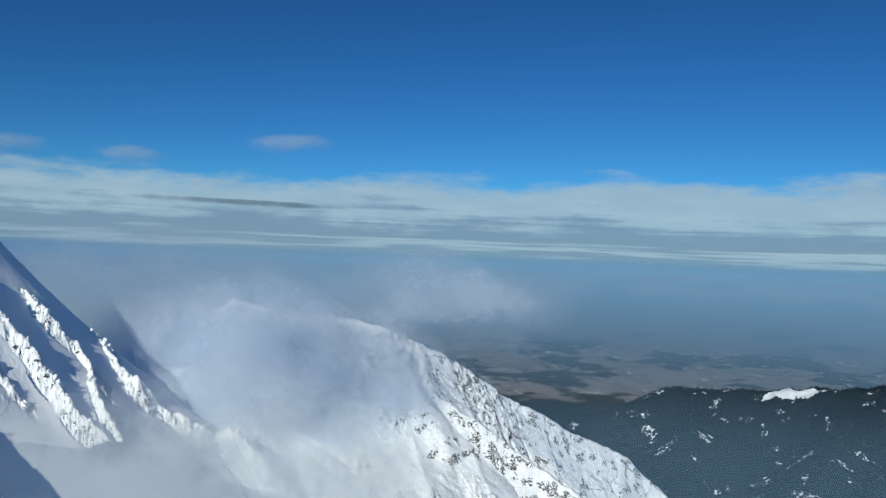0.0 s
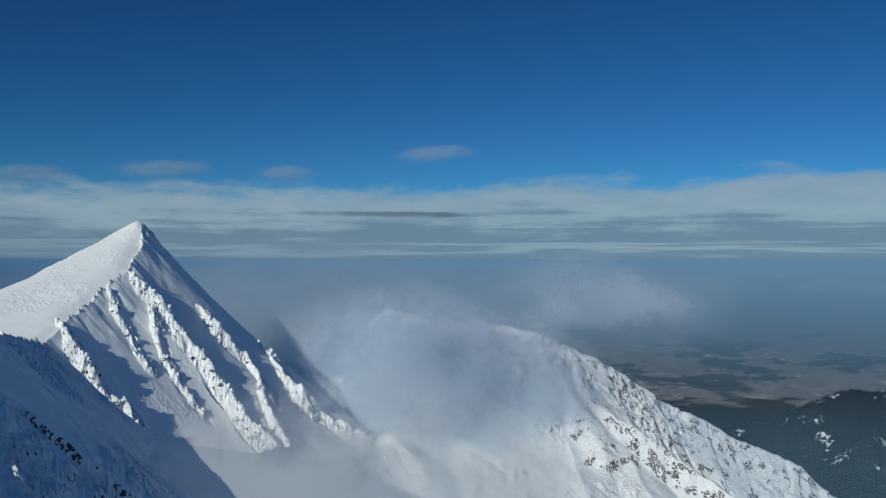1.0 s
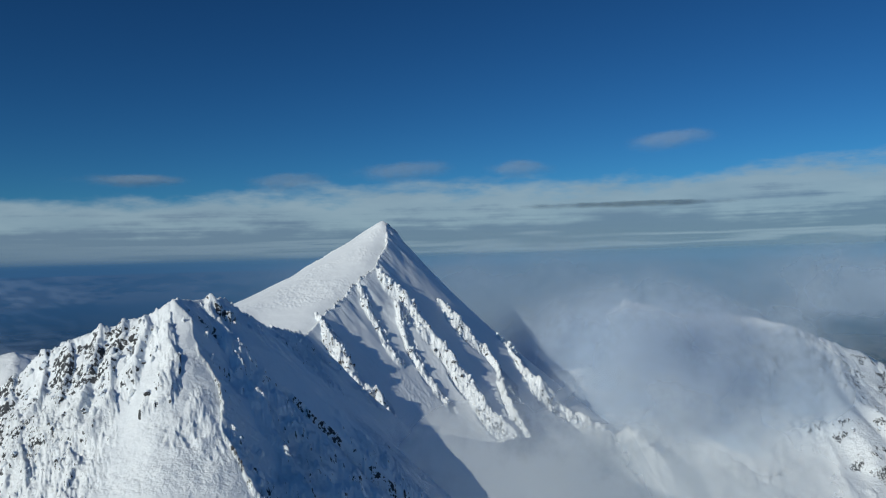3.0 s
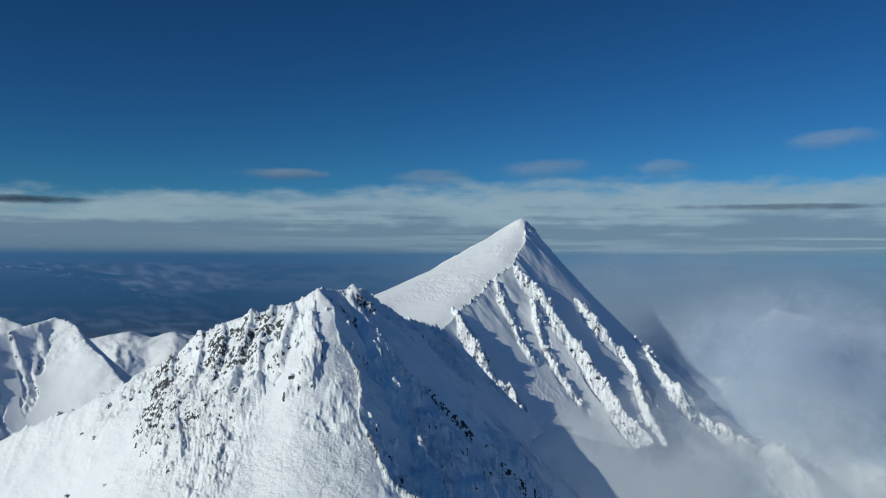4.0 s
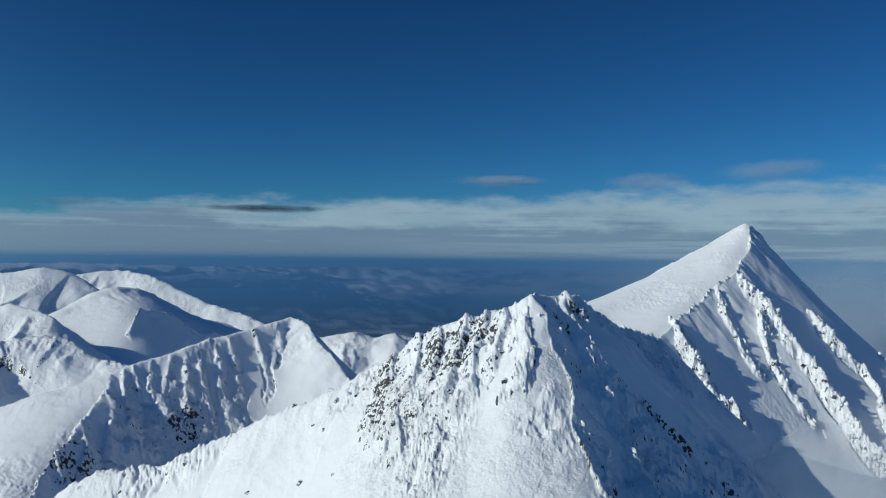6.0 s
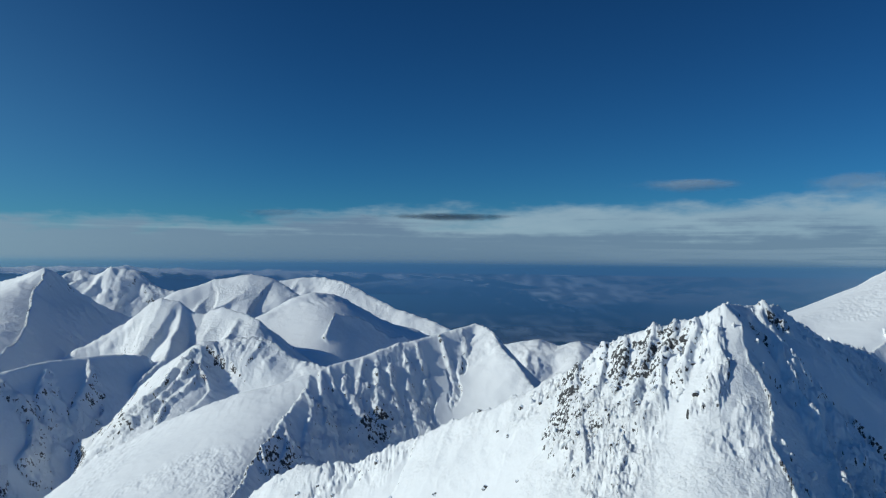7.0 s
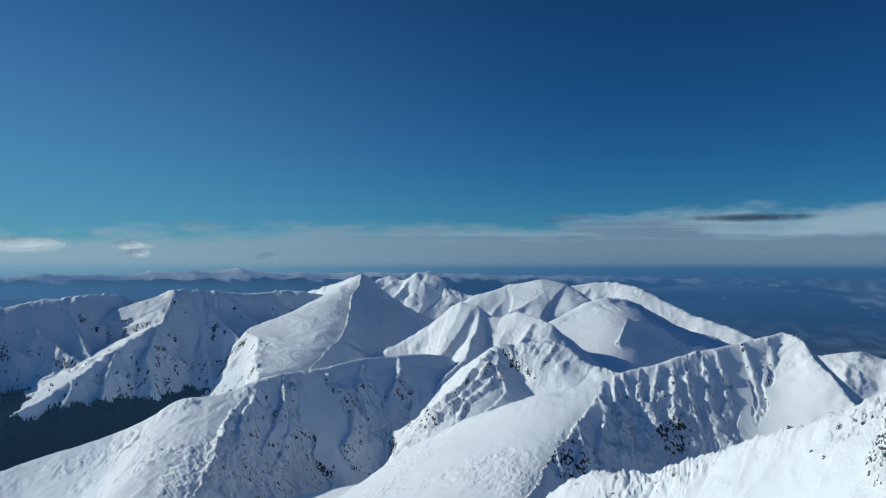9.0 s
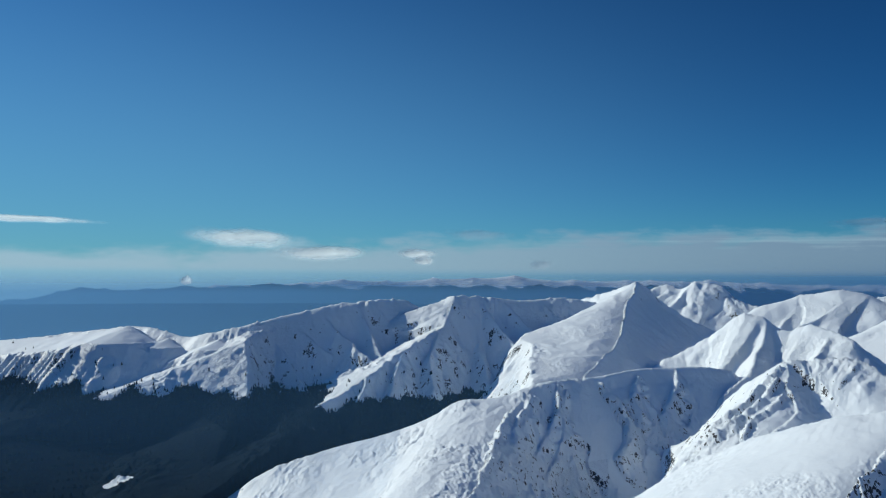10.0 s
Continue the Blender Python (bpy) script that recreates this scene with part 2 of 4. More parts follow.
# summit rib b
ridge("summit", 1.3, 1.5, 0.8, 1.8, [(35.02, -3.82, 697.2), (34.45, -5.13, 670.6), (33.61, -6.54, 659.5), (32.36, -8.32, 648.3), (31.17, -9.3, 647.7), (30.53, -10.66, 634.9), (29.46, -12, 627.5), (28.47, -13.83, 611.5), (27.29, -15.79, 596)], kind="rib")
# summit rib c
ridge("summit", 1.3, 1.4, 0.8, 1.8, [(36.05, -5.34, 658), (35.32, -6.95, 638.1), (34.43, -8.16, 631.1), (33.59, -9.35, 624.1), (32.54, -10.72, 617.2), (31.62, -12.26, 605.4)], kind="rib")
# summit rib f
ridge("summit", 1.3, 1.4, 0.8, 1.8, [(32.29, -1.73, 766.5), (31.76, -3.07, 747.8), (30.88, -4.88, 730.3), (30.4, -6.05, 718)], kind="rib")
# summit rib g
ridge("summit", 1.3, 1.4, 0.8, 1.8, [(29.91, -1.7, 799.8), (29.51, -4.07, 758.8), (28.91, -6.02, 736.4), (28.12, -7.55, 722), (27.14, -9.06, 709.7)], kind="rib")
# summit rib d
ridge("summit", 1.3, 1.4, 0.8, 1.8, [(26.67, -2.99, 838.6), (25.97, -3.76, 823.3), (24.93, -4.9, 817.8), (23.64, -6.33, 814.1), (22.62, -7.93, 797.5), (22.01, -9.59, 752.2), (21.08, -11.75, 721.8), (19.79, -13.83, 701.5)], kind="rib")
# summit rib e
ridge("summit", 1.2, 1.3, 0.8, 1.8, [(22.74, -5.68, 877.9), (21.81, -6.26, 867.7), (20.99, -7.66, 838), (20.33, -8.45, 830.5), (19.6, -8.64, 824.6), (18.8, -9.59, 824.1), (17.83, -10.91, 823.6), (17.06, -11.06, 824.6), (16.08, -11.66, 825.7), (15.15, -11.87, 827.3), (14.43, -12.57, 828.9), (13.5, -12.06, 830), (12.7, -12.81, 808.6), (11.88, -13.57, 793.1)], kind="rib")
# front crest west
ridge("front", 0.85, 1.0, 2, 1.2, [(44.67, -2.54, 380), (46.43, -3.49, 382), (47.02, -3.69, 384), (49.14, -4.1, 388), (51.04, -4.82, 392), (52.54, -5.56, 396), (54.74, -7.21, 402), (57.25, -8.42, 410), (60.36, -10.06, 420), (63.01, -10.92, 430), (65.55, -12.06, 440), (70.23, -13.81, 455), (73.78, -13.87, 470), (75.33, -14.46, 478), (77.25, -15.67, 490), (79.73, -17.19, 500)])
# front crest east
ridge("front", 1.0, 1.05, 1.5, 1.2, [(44.67, -2.54, 380), (43.29, -2.58, 392), (41.7, -2.38, 408), (40.3, -3.49, 432), (39.1, -4.28, 460), (37.89, -4.75, 490), (36.9, -4.9, 515), (35.89, -5.3, 535)])
# front arete
ridge("front", 1.05, 0, 0.6, 1.4, [(35.89, -5.3, 535), (36.9, -4.9, 515), (37.89, -4.75, 490), (39.1, -4.28, 460), (40.3, -3.49, 432), (41.7, -2.38, 408), (43.29, -2.58, 392), (44.67, -2.54, 380), (44, -3.4, 373.5), (43.72, -4.07, 368.8), (43.31, -5.69, 357.2), (42.66, -7.1, 348.3), (42.05, -9.1, 335.7), (41.63, -11.49, 320.7), (40.98, -13.24, 310.7), (39.97, -15.15, 300.5), (38.92, -15.93, 297.5), (37.76, -16.84, 294), (35.54, -19.33, 283.4)], kind="cut")
# front east rib
ridge("front", 1.2, 1.0, 1, 1.0, [(42.31, -2.36, 395), (42.38, -3, 390.7), (41.69, -4.07, 385.6), (41.33, -4.82, 381.1)], kind="rib")
# front face buttress
ridge("front", 1.2, 1.2, 0.6, 1.5, [(46.71, -3.43, 378.5), (46.55, -4.18, 369.7), (46.85, -5.16, 363), (47.15, -6.13, 356.5)], kind="rib")
# front face buttress
ridge("front", 1.2, 1.2, 0.6, 1.5, [(47.88, -3.63, 382.9), (48.1, -4.56, 374.1), (48.51, -5.73, 365.9), (48.77, -7.27, 354.6), (49.06, -8.5, 344)], kind="rib")
# front face buttress
ridge("front", 1.2, 1.2, 0.6, 1.5, [(49.18, -3.89, 385), (49.56, -4.94, 376.2), (49.85, -6.1, 367.6), (50.14, -7.44, 358.2), (50.51, -8.69, 349.8)], kind="rib")
# front face buttress
ridge("front", 1.2, 1.2, 0.6, 1.5, [(51, -4.85, 389.6), (51.15, -5.69, 379.1), (51.44, -6.84, 370.7), (51.95, -7.97, 363.8)], kind="rib")
# front face buttress
ridge("front", 1.2, 1.2, 0.6, 1.5, [(52.5, -5.29, 393.6), (52.64, -6.24, 384.7), (52.86, -7.18, 377), (53.14, -8.31, 368.1)], kind="rib")
# front face buttress
ridge("front", 1.2, 1.2, 0.6, 1.5, [(54.27, -6.69, 396.6), (54.4, -7.89, 385.2), (54.24, -9.02, 371.3), (54.04, -10.88, 351.1), (53.72, -12.73, 335)], kind="rib")
# front face buttress
ridge("front", 1.1, 1.1, 1, 1, [(45.23, -2.92, 377.4), (45.14, -4.19, 364.1), (44.97, -5.76, 352.3), (45.19, -7.32, 342)], kind="rib")
# east skyline
ridge("east", 1.0, 0.75, 4, 1.5, [(13.64, -3.43, 1070), (10.37, -4.32, 1075), (6.46, -4.41, 1087), (3.26, -5.11, 1098), (1.03, -6.02, 1110), (-1.21, -6.93, 1133), (-3.66, -8.39, 1156), (-5.7, -9.65, 1173), (-8.12, -10.67, 1190), (-10.11, -11.68, 1202), (-12.85, -12.59, 1219), (-14.01, -13.05, 1225), (-15.19, -14.21, 1219), (-16.72, -15.38, 1208), (-19.72, -17.73, 1196)])
# east spur
ridge("east", 0.9, 0.8, 3, 1.5, [(1.03, -6.02, 1110), (-0.52, -9.77, 1023), (-1.74, -10.22, 1018), (-3.78, -11.48, 1012), (-5.83, -12.89, 1006), (-8.26, -14.32, 1000), (-10.66, -15.71, 989), (-13.8, -17.4, 977)])
# east low spur
ridge("east", 0.9, 0.8, 3, 1.5, [(-0.52, -9.77, 1023), (1.44, -10.91, 989), (2.58, -12.09, 966), (4.06, -14.76, 920), (4.75, -17.33, 885)])
# hills crest
ridge("hills", 0.6, 0.6, 30, 3, [(-7.39, -12.24, 1620), (-10.08, -10.92, 1660), (-13.5, -9.61, 1690), (-17.2, -8.15, 1720), (-18.67, -8.26, 1720), (-22.2, -7.94, 1710), (-25.25, -7.57, 1700), (-27.52, -7.33, 1690), (-29.63, -6.93, 1680), (-33.51, -6.32, 1660), (-38.81, -5.99, 1650)])
# hills spur a
ridge("hills", 0.6, 0.6, 20, 3, [(-18.67, -8.26, 1720), (-18.39, -10.79, 1560), (-17.79, -14.48, 1400), (-17.56, -18.01, 1280)])
# hills spur b
ridge("hills", 0.6, 0.6, 20, 3, [(-27.52, -7.33, 1690), (-26.97, -10.53, 1500), (-25.79, -14.12, 1320), (-25.22, -16.9, 1200)])
# mid crest
ridge("mid", [0.2, 0.2, 0.2, 0.2, 0.2, 0.25, 0.3, 0.3, 0.32, 0.34, 0.36, 0.38, 0.4, 0.4, 0.4, 0.4], 0.9, 4, 0.4, [(61.56, -4.19, 950), (63.14, -4.61, 932), (64.74, -5.1, 914), (66.73, -5.6, 892), (69.12, -6.4, 866), (71.5, -7.11, 842), (73.07, -7.69, 828), (75.41, -8.44, 822), (77.73, -8.86, 826), (80, -9.67, 838), (82.24, -10.41, 856), (84.05, -11.28, 876), (86.18, -12.31, 905), (87.57, -13.28, 930), (89.26, -14.52, 970), (90.58, -15.58, 1000)])
# mid flank edge
ridge("mid", 1.0, 0, 4, 1.5, [(61.56, -4.19, 950), (63.14, -4.61, 932), (64.74, -5.1, 914), (66.73, -5.6, 892), (69.12, -6.4, 866), (71.5, -7.11, 842), (73.07, -7.69, 828), (73.92, -9.23, 786.7), (75.38, -11, 740), (76.83, -12.57, 697.9), (77.66, -13.84, 668), (78.59, -15.97, 616.7)], kind="cut")
# mid lit spur
ridge("mid", 0.75, 1.1, 2, 1.0, [(56.62, -10.15, 800), (57.6, -8.47, 838), (58.58, -7.15, 862), (59.77, -5.81, 895), (60.56, -4.65, 928), (61.56, -4.19, 950)], kind="spur")
# mid flute
ridge("mid", 1, 1, 1.5, 2.2, [(71.69, -7.34, 834.8), (71.32, -9.05, 809.2), (70.97, -11.36, 782.2), (71.11, -13.06, 749)], kind="rib")
# mid flute
ridge("mid", 1, 1, 1.5, 2.2, [(69.59, -6.72, 854.9), (69.77, -8.67, 821.4), (70.19, -10.79, 793.8), (70.44, -12.87, 760.7)], kind="rib")
# mid flute
ridge("mid", 1, 1, 1.5, 2.2, [(68, -6.08, 874.5), (67.5, -8.08, 842.9), (67.08, -10.21, 814.4), (66.9, -12.49, 782.2)], kind="rib")
# mid flute
ridge("mid", 1, 1, 1.5, 2.2, [(65.85, -5.43, 897.9), (65.32, -7.08, 870.4), (64.94, -9.02, 842.9), (65.08, -10.95, 813.4)], kind="rib")
# mid flute
ridge("mid", 1, 1, 1.5, 2.2, [(64.1, -5.09, 914.7), (63.53, -6.66, 889.1), (63.11, -8.61, 860.6)], kind="rib")
# mid flute
ridge("mid", 1, 1, 1.5, 2.2, [(62.59, -4.68, 931), (62.14, -6.05, 907.3), (62.33, -7.62, 881.2)], kind="rib")
# mid flute
ridge("mid", 1, 1, 1.5, 2.2, [(73.53, -8.85, 796.1), (73.23, -10.58, 764.4), (73.48, -12.84, 725.2)], kind="rib")
# mid flute
ridge("mid", 1, 1, 1.5, 2.2, [(75, -10.74, 746.6), (74.59, -12.26, 721), (74.76, -14.11, 690.2)], kind="rib")
# mid flute
ridge("mid", 1, 1, 1.5, 2.2, [(70.7, -7.19, 841.4), (70.61, -8.67, 817.2)], kind="rib")
# mid flute
ridge("mid", 1, 1, 1.5, 2.2, [(68.72, -6.48, 863.8), (68.46, -7.89, 840.5), (68.49, -9.44, 817.6)], kind="rib")
# mid flute
ridge("mid", 1, 1, 1.5, 2.2, [(72.28, -7.65, 828.3), (72.58, -9.43, 794.3), (72.23, -11.73, 757.9), (72.41, -13.6, 725.2)], kind="rib")
# mid flute
ridge("mid", 1, 1, 1.5, 2.2, [(66.93, -5.76, 885.3), (66.32, -7.09, 864.3), (66.1, -8.65, 841.9)], kind="rib")
# mid flute
ridge("mid", 1, 1, 1.5, 2.2, [(76.33, -12.4, 702.7), (75.93, -13.9, 679.9)], kind="rib")
# knoll crest
ridge("knoll", [0.3, 0.3, 0.3, 0.35, 0.4, 0.5, 0.7, 0.9, 1.0, 1.1, 1.2, 1.2, 1.3, 1.4, 1.5], 0.9, 4, 1.5, [(72.29, -7.19, 1180), (73.87, -6.91, 1200), (75.44, -6, 1220), (76.23, -5.29, 1240), (77.78, -5.2, 1250), (79.31, -5.42, 1255), (80.63, -5.48, 1250), (81.74, -6.15, 1275), (83.02, -7.14, 1310), (84.46, -8.4, 1350), (85.51, -10.01, 1385), (86.91, -11.02, 1410), (88.12, -11.65, 1440), (88.96, -12.3, 1460), (89.35, -13.13, 1465)])
# knoll shaded side
ridge("knoll", 0.65, 0, 2, 2, [(72.29, -7.19, 1180), (73.87, -6.91, 1200), (75.44, -6, 1220), (76.23, -5.29, 1240), (77.78, -5.2, 1250), (79.31, -5.42, 1255), (80.63, -5.48, 1250), (80.88, -6.43, 1220.9), (80.34, -7.39, 1194.2), (80.02, -8.54, 1162.7), (80.76, -9.46, 1136), (81.68, -10.36, 1112)], kind="cut")
# knoll rock rib
ridge("knoll", 1, 1.3, 1, 2, [(81, -5.86, 1237.6), (82.1, -6.97, 1211.1), (83.37, -8.44, 1176.4), (84.63, -9.32, 1162.5)], kind="rib")
# knoll rock rib
ridge("knoll", 1, 1.3, 1, 2, [(81.1, -6.62, 1215.2), (82.09, -7.92, 1179.6), (83.36, -9.18, 1151.3), (84.8, -10.04, 1138)], kind="rib")
# knoll rock rib
ridge("knoll", 1, 1.3, 1, 2, [(80.79, -7.57, 1187.4), (81.71, -8.49, 1160.4), (82.98, -9.75, 1130.5)], kind="rib")
# spine crest
ridge("spine", [0.3, 0.3, 0.3, 0.3, 0.3, 0.3, 0.3, 0.32, 0.34, 0.36, 0.4, 0.42, 0.45, 0.45, 0.45, 0.45, 0.45], 0.8, 8, 0.5, [(84.12, -6.28, 1700), (85.91, -6.1, 1680), (88.48, -6.35, 1640), (90.74, -6.55, 1600), (92.65, -7.11, 1550), (94.58, -7.32, 1520), (96.53, -7.53, 1490), (98.9, -8.51, 1465), (100.88, -8.85, 1462), (102.07, -8.79, 1462), (104.06, -9.93, 1480), (106.83, -11.08, 1500), (110.76, -11.99, 1530), (113.86, -12.84, 1550), (116.51, -13.84, 1570), (118.18, -15.08, 1580), (119.45, -16.16, 1590)])
# spine flank edge
ridge("spine", 0.95, 0, 6, 2, [(84.12, -6.28, 1700), (85.91, -6.1, 1680), (88.48, -6.35, 1640), (90.74, -6.55, 1600), (92.65, -7.11, 1550), (94.58, -7.32, 1520), (96.53, -7.53, 1490), (98.3, -9.07, 1430.2), (99.48, -10.63, 1352.1), (100.46, -12.36, 1274), (101.04, -14.23, 1181.6), (102.02, -16.08, 1099.9)], kind="cut")
# spine rib
ridge("spine", 1, 1, 2, 2.5, [(95.55, -7.66, 1489.8), (95.35, -9.19, 1441.1), (96.2, -11.11, 1387.1), (97.1, -13.02, 1310.4), (97.68, -14.88, 1239)], kind="rib")
# spine rib
ridge("spine", 1, 1, 2, 2.5, [(92.65, -7.38, 1533.8), (91.3, -8.66, 1502.5), (90.54, -9.94, 1473.1), (90.92, -11.64, 1415.1)], kind="rib")
# spine rib
ridge("spine", 1, 1, 2, 2.5, [(97.32, -8.47, 1449.1), (98.17, -10.41, 1367.7), (99.07, -12.33, 1285.7), (99.65, -14.2, 1202.9)], kind="rib")
# spine rib
ridge("spine", 1, 1, 2, 2.5, [(94.97, -8.02, 1485.8), (94.96, -10.32, 1417.1), (95.53, -12.59, 1356.4), (96.5, -14.47, 1275.7)], kind="rib")
# spine rib
ridge("spine", 1, 1, 2, 2.5, [(98.89, -9.66, 1393.7), (99.67, -11.4, 1303), (100.37, -13.48, 1209.6)], kind="rib")
# spine rib
ridge("spine", 1, 1, 2, 2.5, [(89.98, -6.9, 1590.5), (90.36, -8.24, 1530.5), (89.79, -9.35, 1503.8)], kind="rib")
# spine rib
ridge("spine", 1, 1, 2, 2.5, [(87.37, -6.42, 1643.2), (87.56, -7.74, 1587.9), (88.11, -9.26, 1530.5)], kind="rib")
# pyramid west
ridge("pyramid", [0.45, 0.55, 0.7, 0.9, 1.1, 1.3], 0.8, 4, 2, [(90.08, -0.52, 2300), (91.17, -0.96, 2360), (92.47, -1.36, 2420), (93.75, -1.79, 2480), (94.99, -2.24, 2540), (96.51, -2.91, 2600)])
# pyramid east
ridge("pyramid", 0.8, 0.9, 3, 2, [(90.08, -0.52, 2300), (89.49, -0.96, 2330), (88.63, -1.7, 2370), (87.04, -2.82, 2430), (85.07, -3.71, 2500)])
# pyramid edge
ridge("pyramid", 0.9, 0, 3, 3, [(85.07, -3.71, 2500), (87.04, -2.82, 2430), (88.63, -1.7, 2370), (89.49, -0.96, 2330), (90.08, -0.52, 2300), (90.5, -1.25, 2232), (90.99, -1.8, 2182.7), (91.14, -2.89, 2068), (91.71, -3.85, 1961.2), (92.35, -4.56, 1879.5), (93.37, -5.16, 1808.7), (94.61, -5.99, 1708.4)], kind="cut")
# hump crest
ridge("hump", 0.8, 0.8, 6, 2, [(88.12, -5.69, 1900), (86.93, -5.1, 1905), (85.34, -4.1, 1905), (84.14, -3.11, 1900), (83.15, -2.5, 1890), (81.95, -2.7, 1870), (81.15, -3.49, 1850), (80.15, -3.56, 1840), (79.16, -3.07, 1830), (78.17, -3.46, 1800), (76.79, -4.04, 1760)])
# back_a crest
ridge("back_a", 0.8, 0.8, 8, 4, [(90.13, -1.53, 2950), (89.34, -1.01, 2950), (88.15, -0.72, 2950), (87.15, -0.92, 2930), (85.96, -0.48, 2900), (84.75, -0.71, 2880), (83.75, -1.43, 2850), (82.15, -2.3, 2800), (80.55, -3.09, 2700)])
# back_b crest
ridge("back_b", 0.8, 0.7, 25, 2, [(81.75, -1.9, 2700), (79.76, -1.29, 2720), (77.38, -0.88, 2700), (75.81, -1.19, 2680), (74.64, -1.85, 2640), (73.48, -2.62, 2600)])
# back_c crest
ridge("back_c", 0.7, 0.9, 8, 3, [(75.81, -1.46, 2900), (73.87, -1.05, 2900), (72.33, -1.04, 2880), (70.81, -1.42, 2820), (68.93, -2.36, 2760), (67.09, -3.28, 2700), (64.94, -3.98, 2640), (63.18, -4.67, 2600)])
# cirque dome
ridge("cirque", 0.3, 0.6, 22, 1, [(66.34, -4.53, 2200), (67.54, -4.26, 2180), (68.54, -3.79, 2160), (69.75, -3.16, 2150), (70.75, -2.57, 2140), (71.95, -2.18, 2120), (73.14, -2.07, 2100), (74.31, -2.47, 2080), (75.48, -3.1, 2060), (76.83, -3.88, 2030), (78.17, -4.73, 2000)])
# cirque wall
ridge("cirque", 1.0, 0, 3, 3, [(64.74, -5.1, 2080), (65.94, -4.72, 2060), (67.34, -4.46, 2040), (68.54, -4.23, 2020), (69.94, -3.8, 1990), (71.34, -3.49, 1960), (72.33, -3.57, 1920), (73.43, -3.89, 1880), (74.3, -3.81, 1840), (75.47, -4.28, 1790), (76.64, -4.08, 1740), (77.59, -4.74, 1690), (78.93, -5.12, 1620)], kind="cut")
# long skyline
ridge("long", 0.7, 0.85, 12, 1.5, [(136.59, -5.49, 3080), (132.2, -4.56, 2930), (128.39, -4.07, 2760), (124.5, -3.67, 2540), (123.27, -3.8, 2470), (121.1, -4.51, 2350), (119.28, -4.15, 2260), (117.42, -3.79, 2230), (114.76, -3.1, 2240), (111.27, -2.32, 2250), (108.11, -1.91, 2260), (106.32, -1.93, 2270), (105.12, -2.48, 2260), (103.92, -2.08, 2230), (102.73, -1.59, 2200), (100.53, -1.73, 2230), (97.74, -1.9, 2250), (94.99, -1.66, 2280), (93.05, -1.95, 2280)])
# long great spur
ridge("long", 0.9, 0.25, 4, 4, [(102.93, -1.74, 2200), (103.04, -2.74, 2150), (103.31, -3.66, 2100), (105.22, -4.74, 2020), (106.8, -5.77, 1960), (108.46, -7.03, 1895), (110.41, -8.37, 1820), (112.36, -9.38, 1770), (113.5, -10.69, 1730)], kind="spur")
# long great spur rib
ridge("long", 0.9, 0.9, 2, 4, [(106.29, -5.66, 1964.6), (106.87, -7.03, 1896.7), (107.25, -8.58, 1839.5), (107.04, -9.93, 1794.7)], kind="rib")
# long great spur rib
ridge("long", 0.9, 0.9, 2, 4, [(103.9, -4.26, 2056.3), (104.49, -6.24, 1956.2), (104.07, -8.19, 1887.9)], kind="rib")
# long great spur rib
ridge("long", 0.9, 0.9, 2, 4, [(108.85, -7.34, 1872.1), (109.23, -8.58, 1811.6), (109.61, -9.92, 1760.3)], kind="rib")
# long great spur rib
ridge("long", 0.9, 0.9, 2, 4, [(101.32, -3.04, 2190.6), (100.9, -5.41, 2077.3), (100.09, -8.14, 1941.5)], kind="rib")
# long spur b
ridge("long", 0.95, 0.28, 4, 3, [(113.98, -3.96, 2240), (116.66, -4.18, 2170), (117.33, -4.82, 2110), (117.08, -6.17, 2040), (116.91, -7.5, 1980), (117.12, -8.63, 1920), (117.52, -9.56, 1870)], kind="spur")
# long spur c
ridge("long", 0.75, 0.4, 4, 1.5, [(119.08, -4.72, 2215), (121.09, -5.52, 2300), (123.23, -6.21, 2390), (125.66, -6.68, 2490), (127.34, -7.01, 2560), (128.98, -7.35, 2630), (130.58, -7.69, 2700), (132.13, -8, 2770), (133.93, -8.32, 2840)], kind="spur", shelf=[75, 75, 75, 75, 75, 75, 75, 75, 75], ease=0.2)
# long spur d
ridge("long", 0.75, 0.4, 4, 1.5, [(122.37, -4.56, 2340), (123.6, -4.98, 2400), (124.99, -5.42, 2470), (127.36, -5.89, 2590), (129, -6.26, 2680), (130.6, -6.61, 2760), (132.15, -6.97, 2840), (133.95, -7.37, 2920)], kind="spur", shelf=[70, 70, 70, 70, 70, 70, 70, 70], ease=0.2)
# long spur e
ridge("long", 0.75, 0.4, 4, 1.5, [(124.75, -3.66, 2430), (126.05, -3.93, 2510), (127.73, -4.15, 2610), (129.37, -4.29, 2710), (130.96, -4.35, 2800), (132.2, -4.41, 2880), (133.72, -4.47, 2960)], kind="spur", shelf=[140, 140, 140, 140, 140, 140, 140], ease=0.2)
# far crest
ridge("far", 0.3, 0.55, 30, 4, [(140.65, -3.05, 4500), (133.76, -2.37, 4500), (132.25, -2.05, 4500), (129.1, -1.39, 4500), (127.79, -1.1, 4500), (126.44, -1.4, 4500), (122.24, -1.21, 4500), (118.58, -1.01, 4500), (114.02, -0.87, 4500), (110.9, -0.61, 4500), (106.93, -0.7, 4500), (103.74, -0.48, 4500), (98.94, -0.32, 4500), (94.99, -0.52, 4500), (85.3, -0.49, 4500), (79.75, -0.6, 4500), (73.94, -0.68, 4500), (65.97, -0.81, 4500), (59.99, -1.27, 4500), (56.08, -1.81, 4500)])
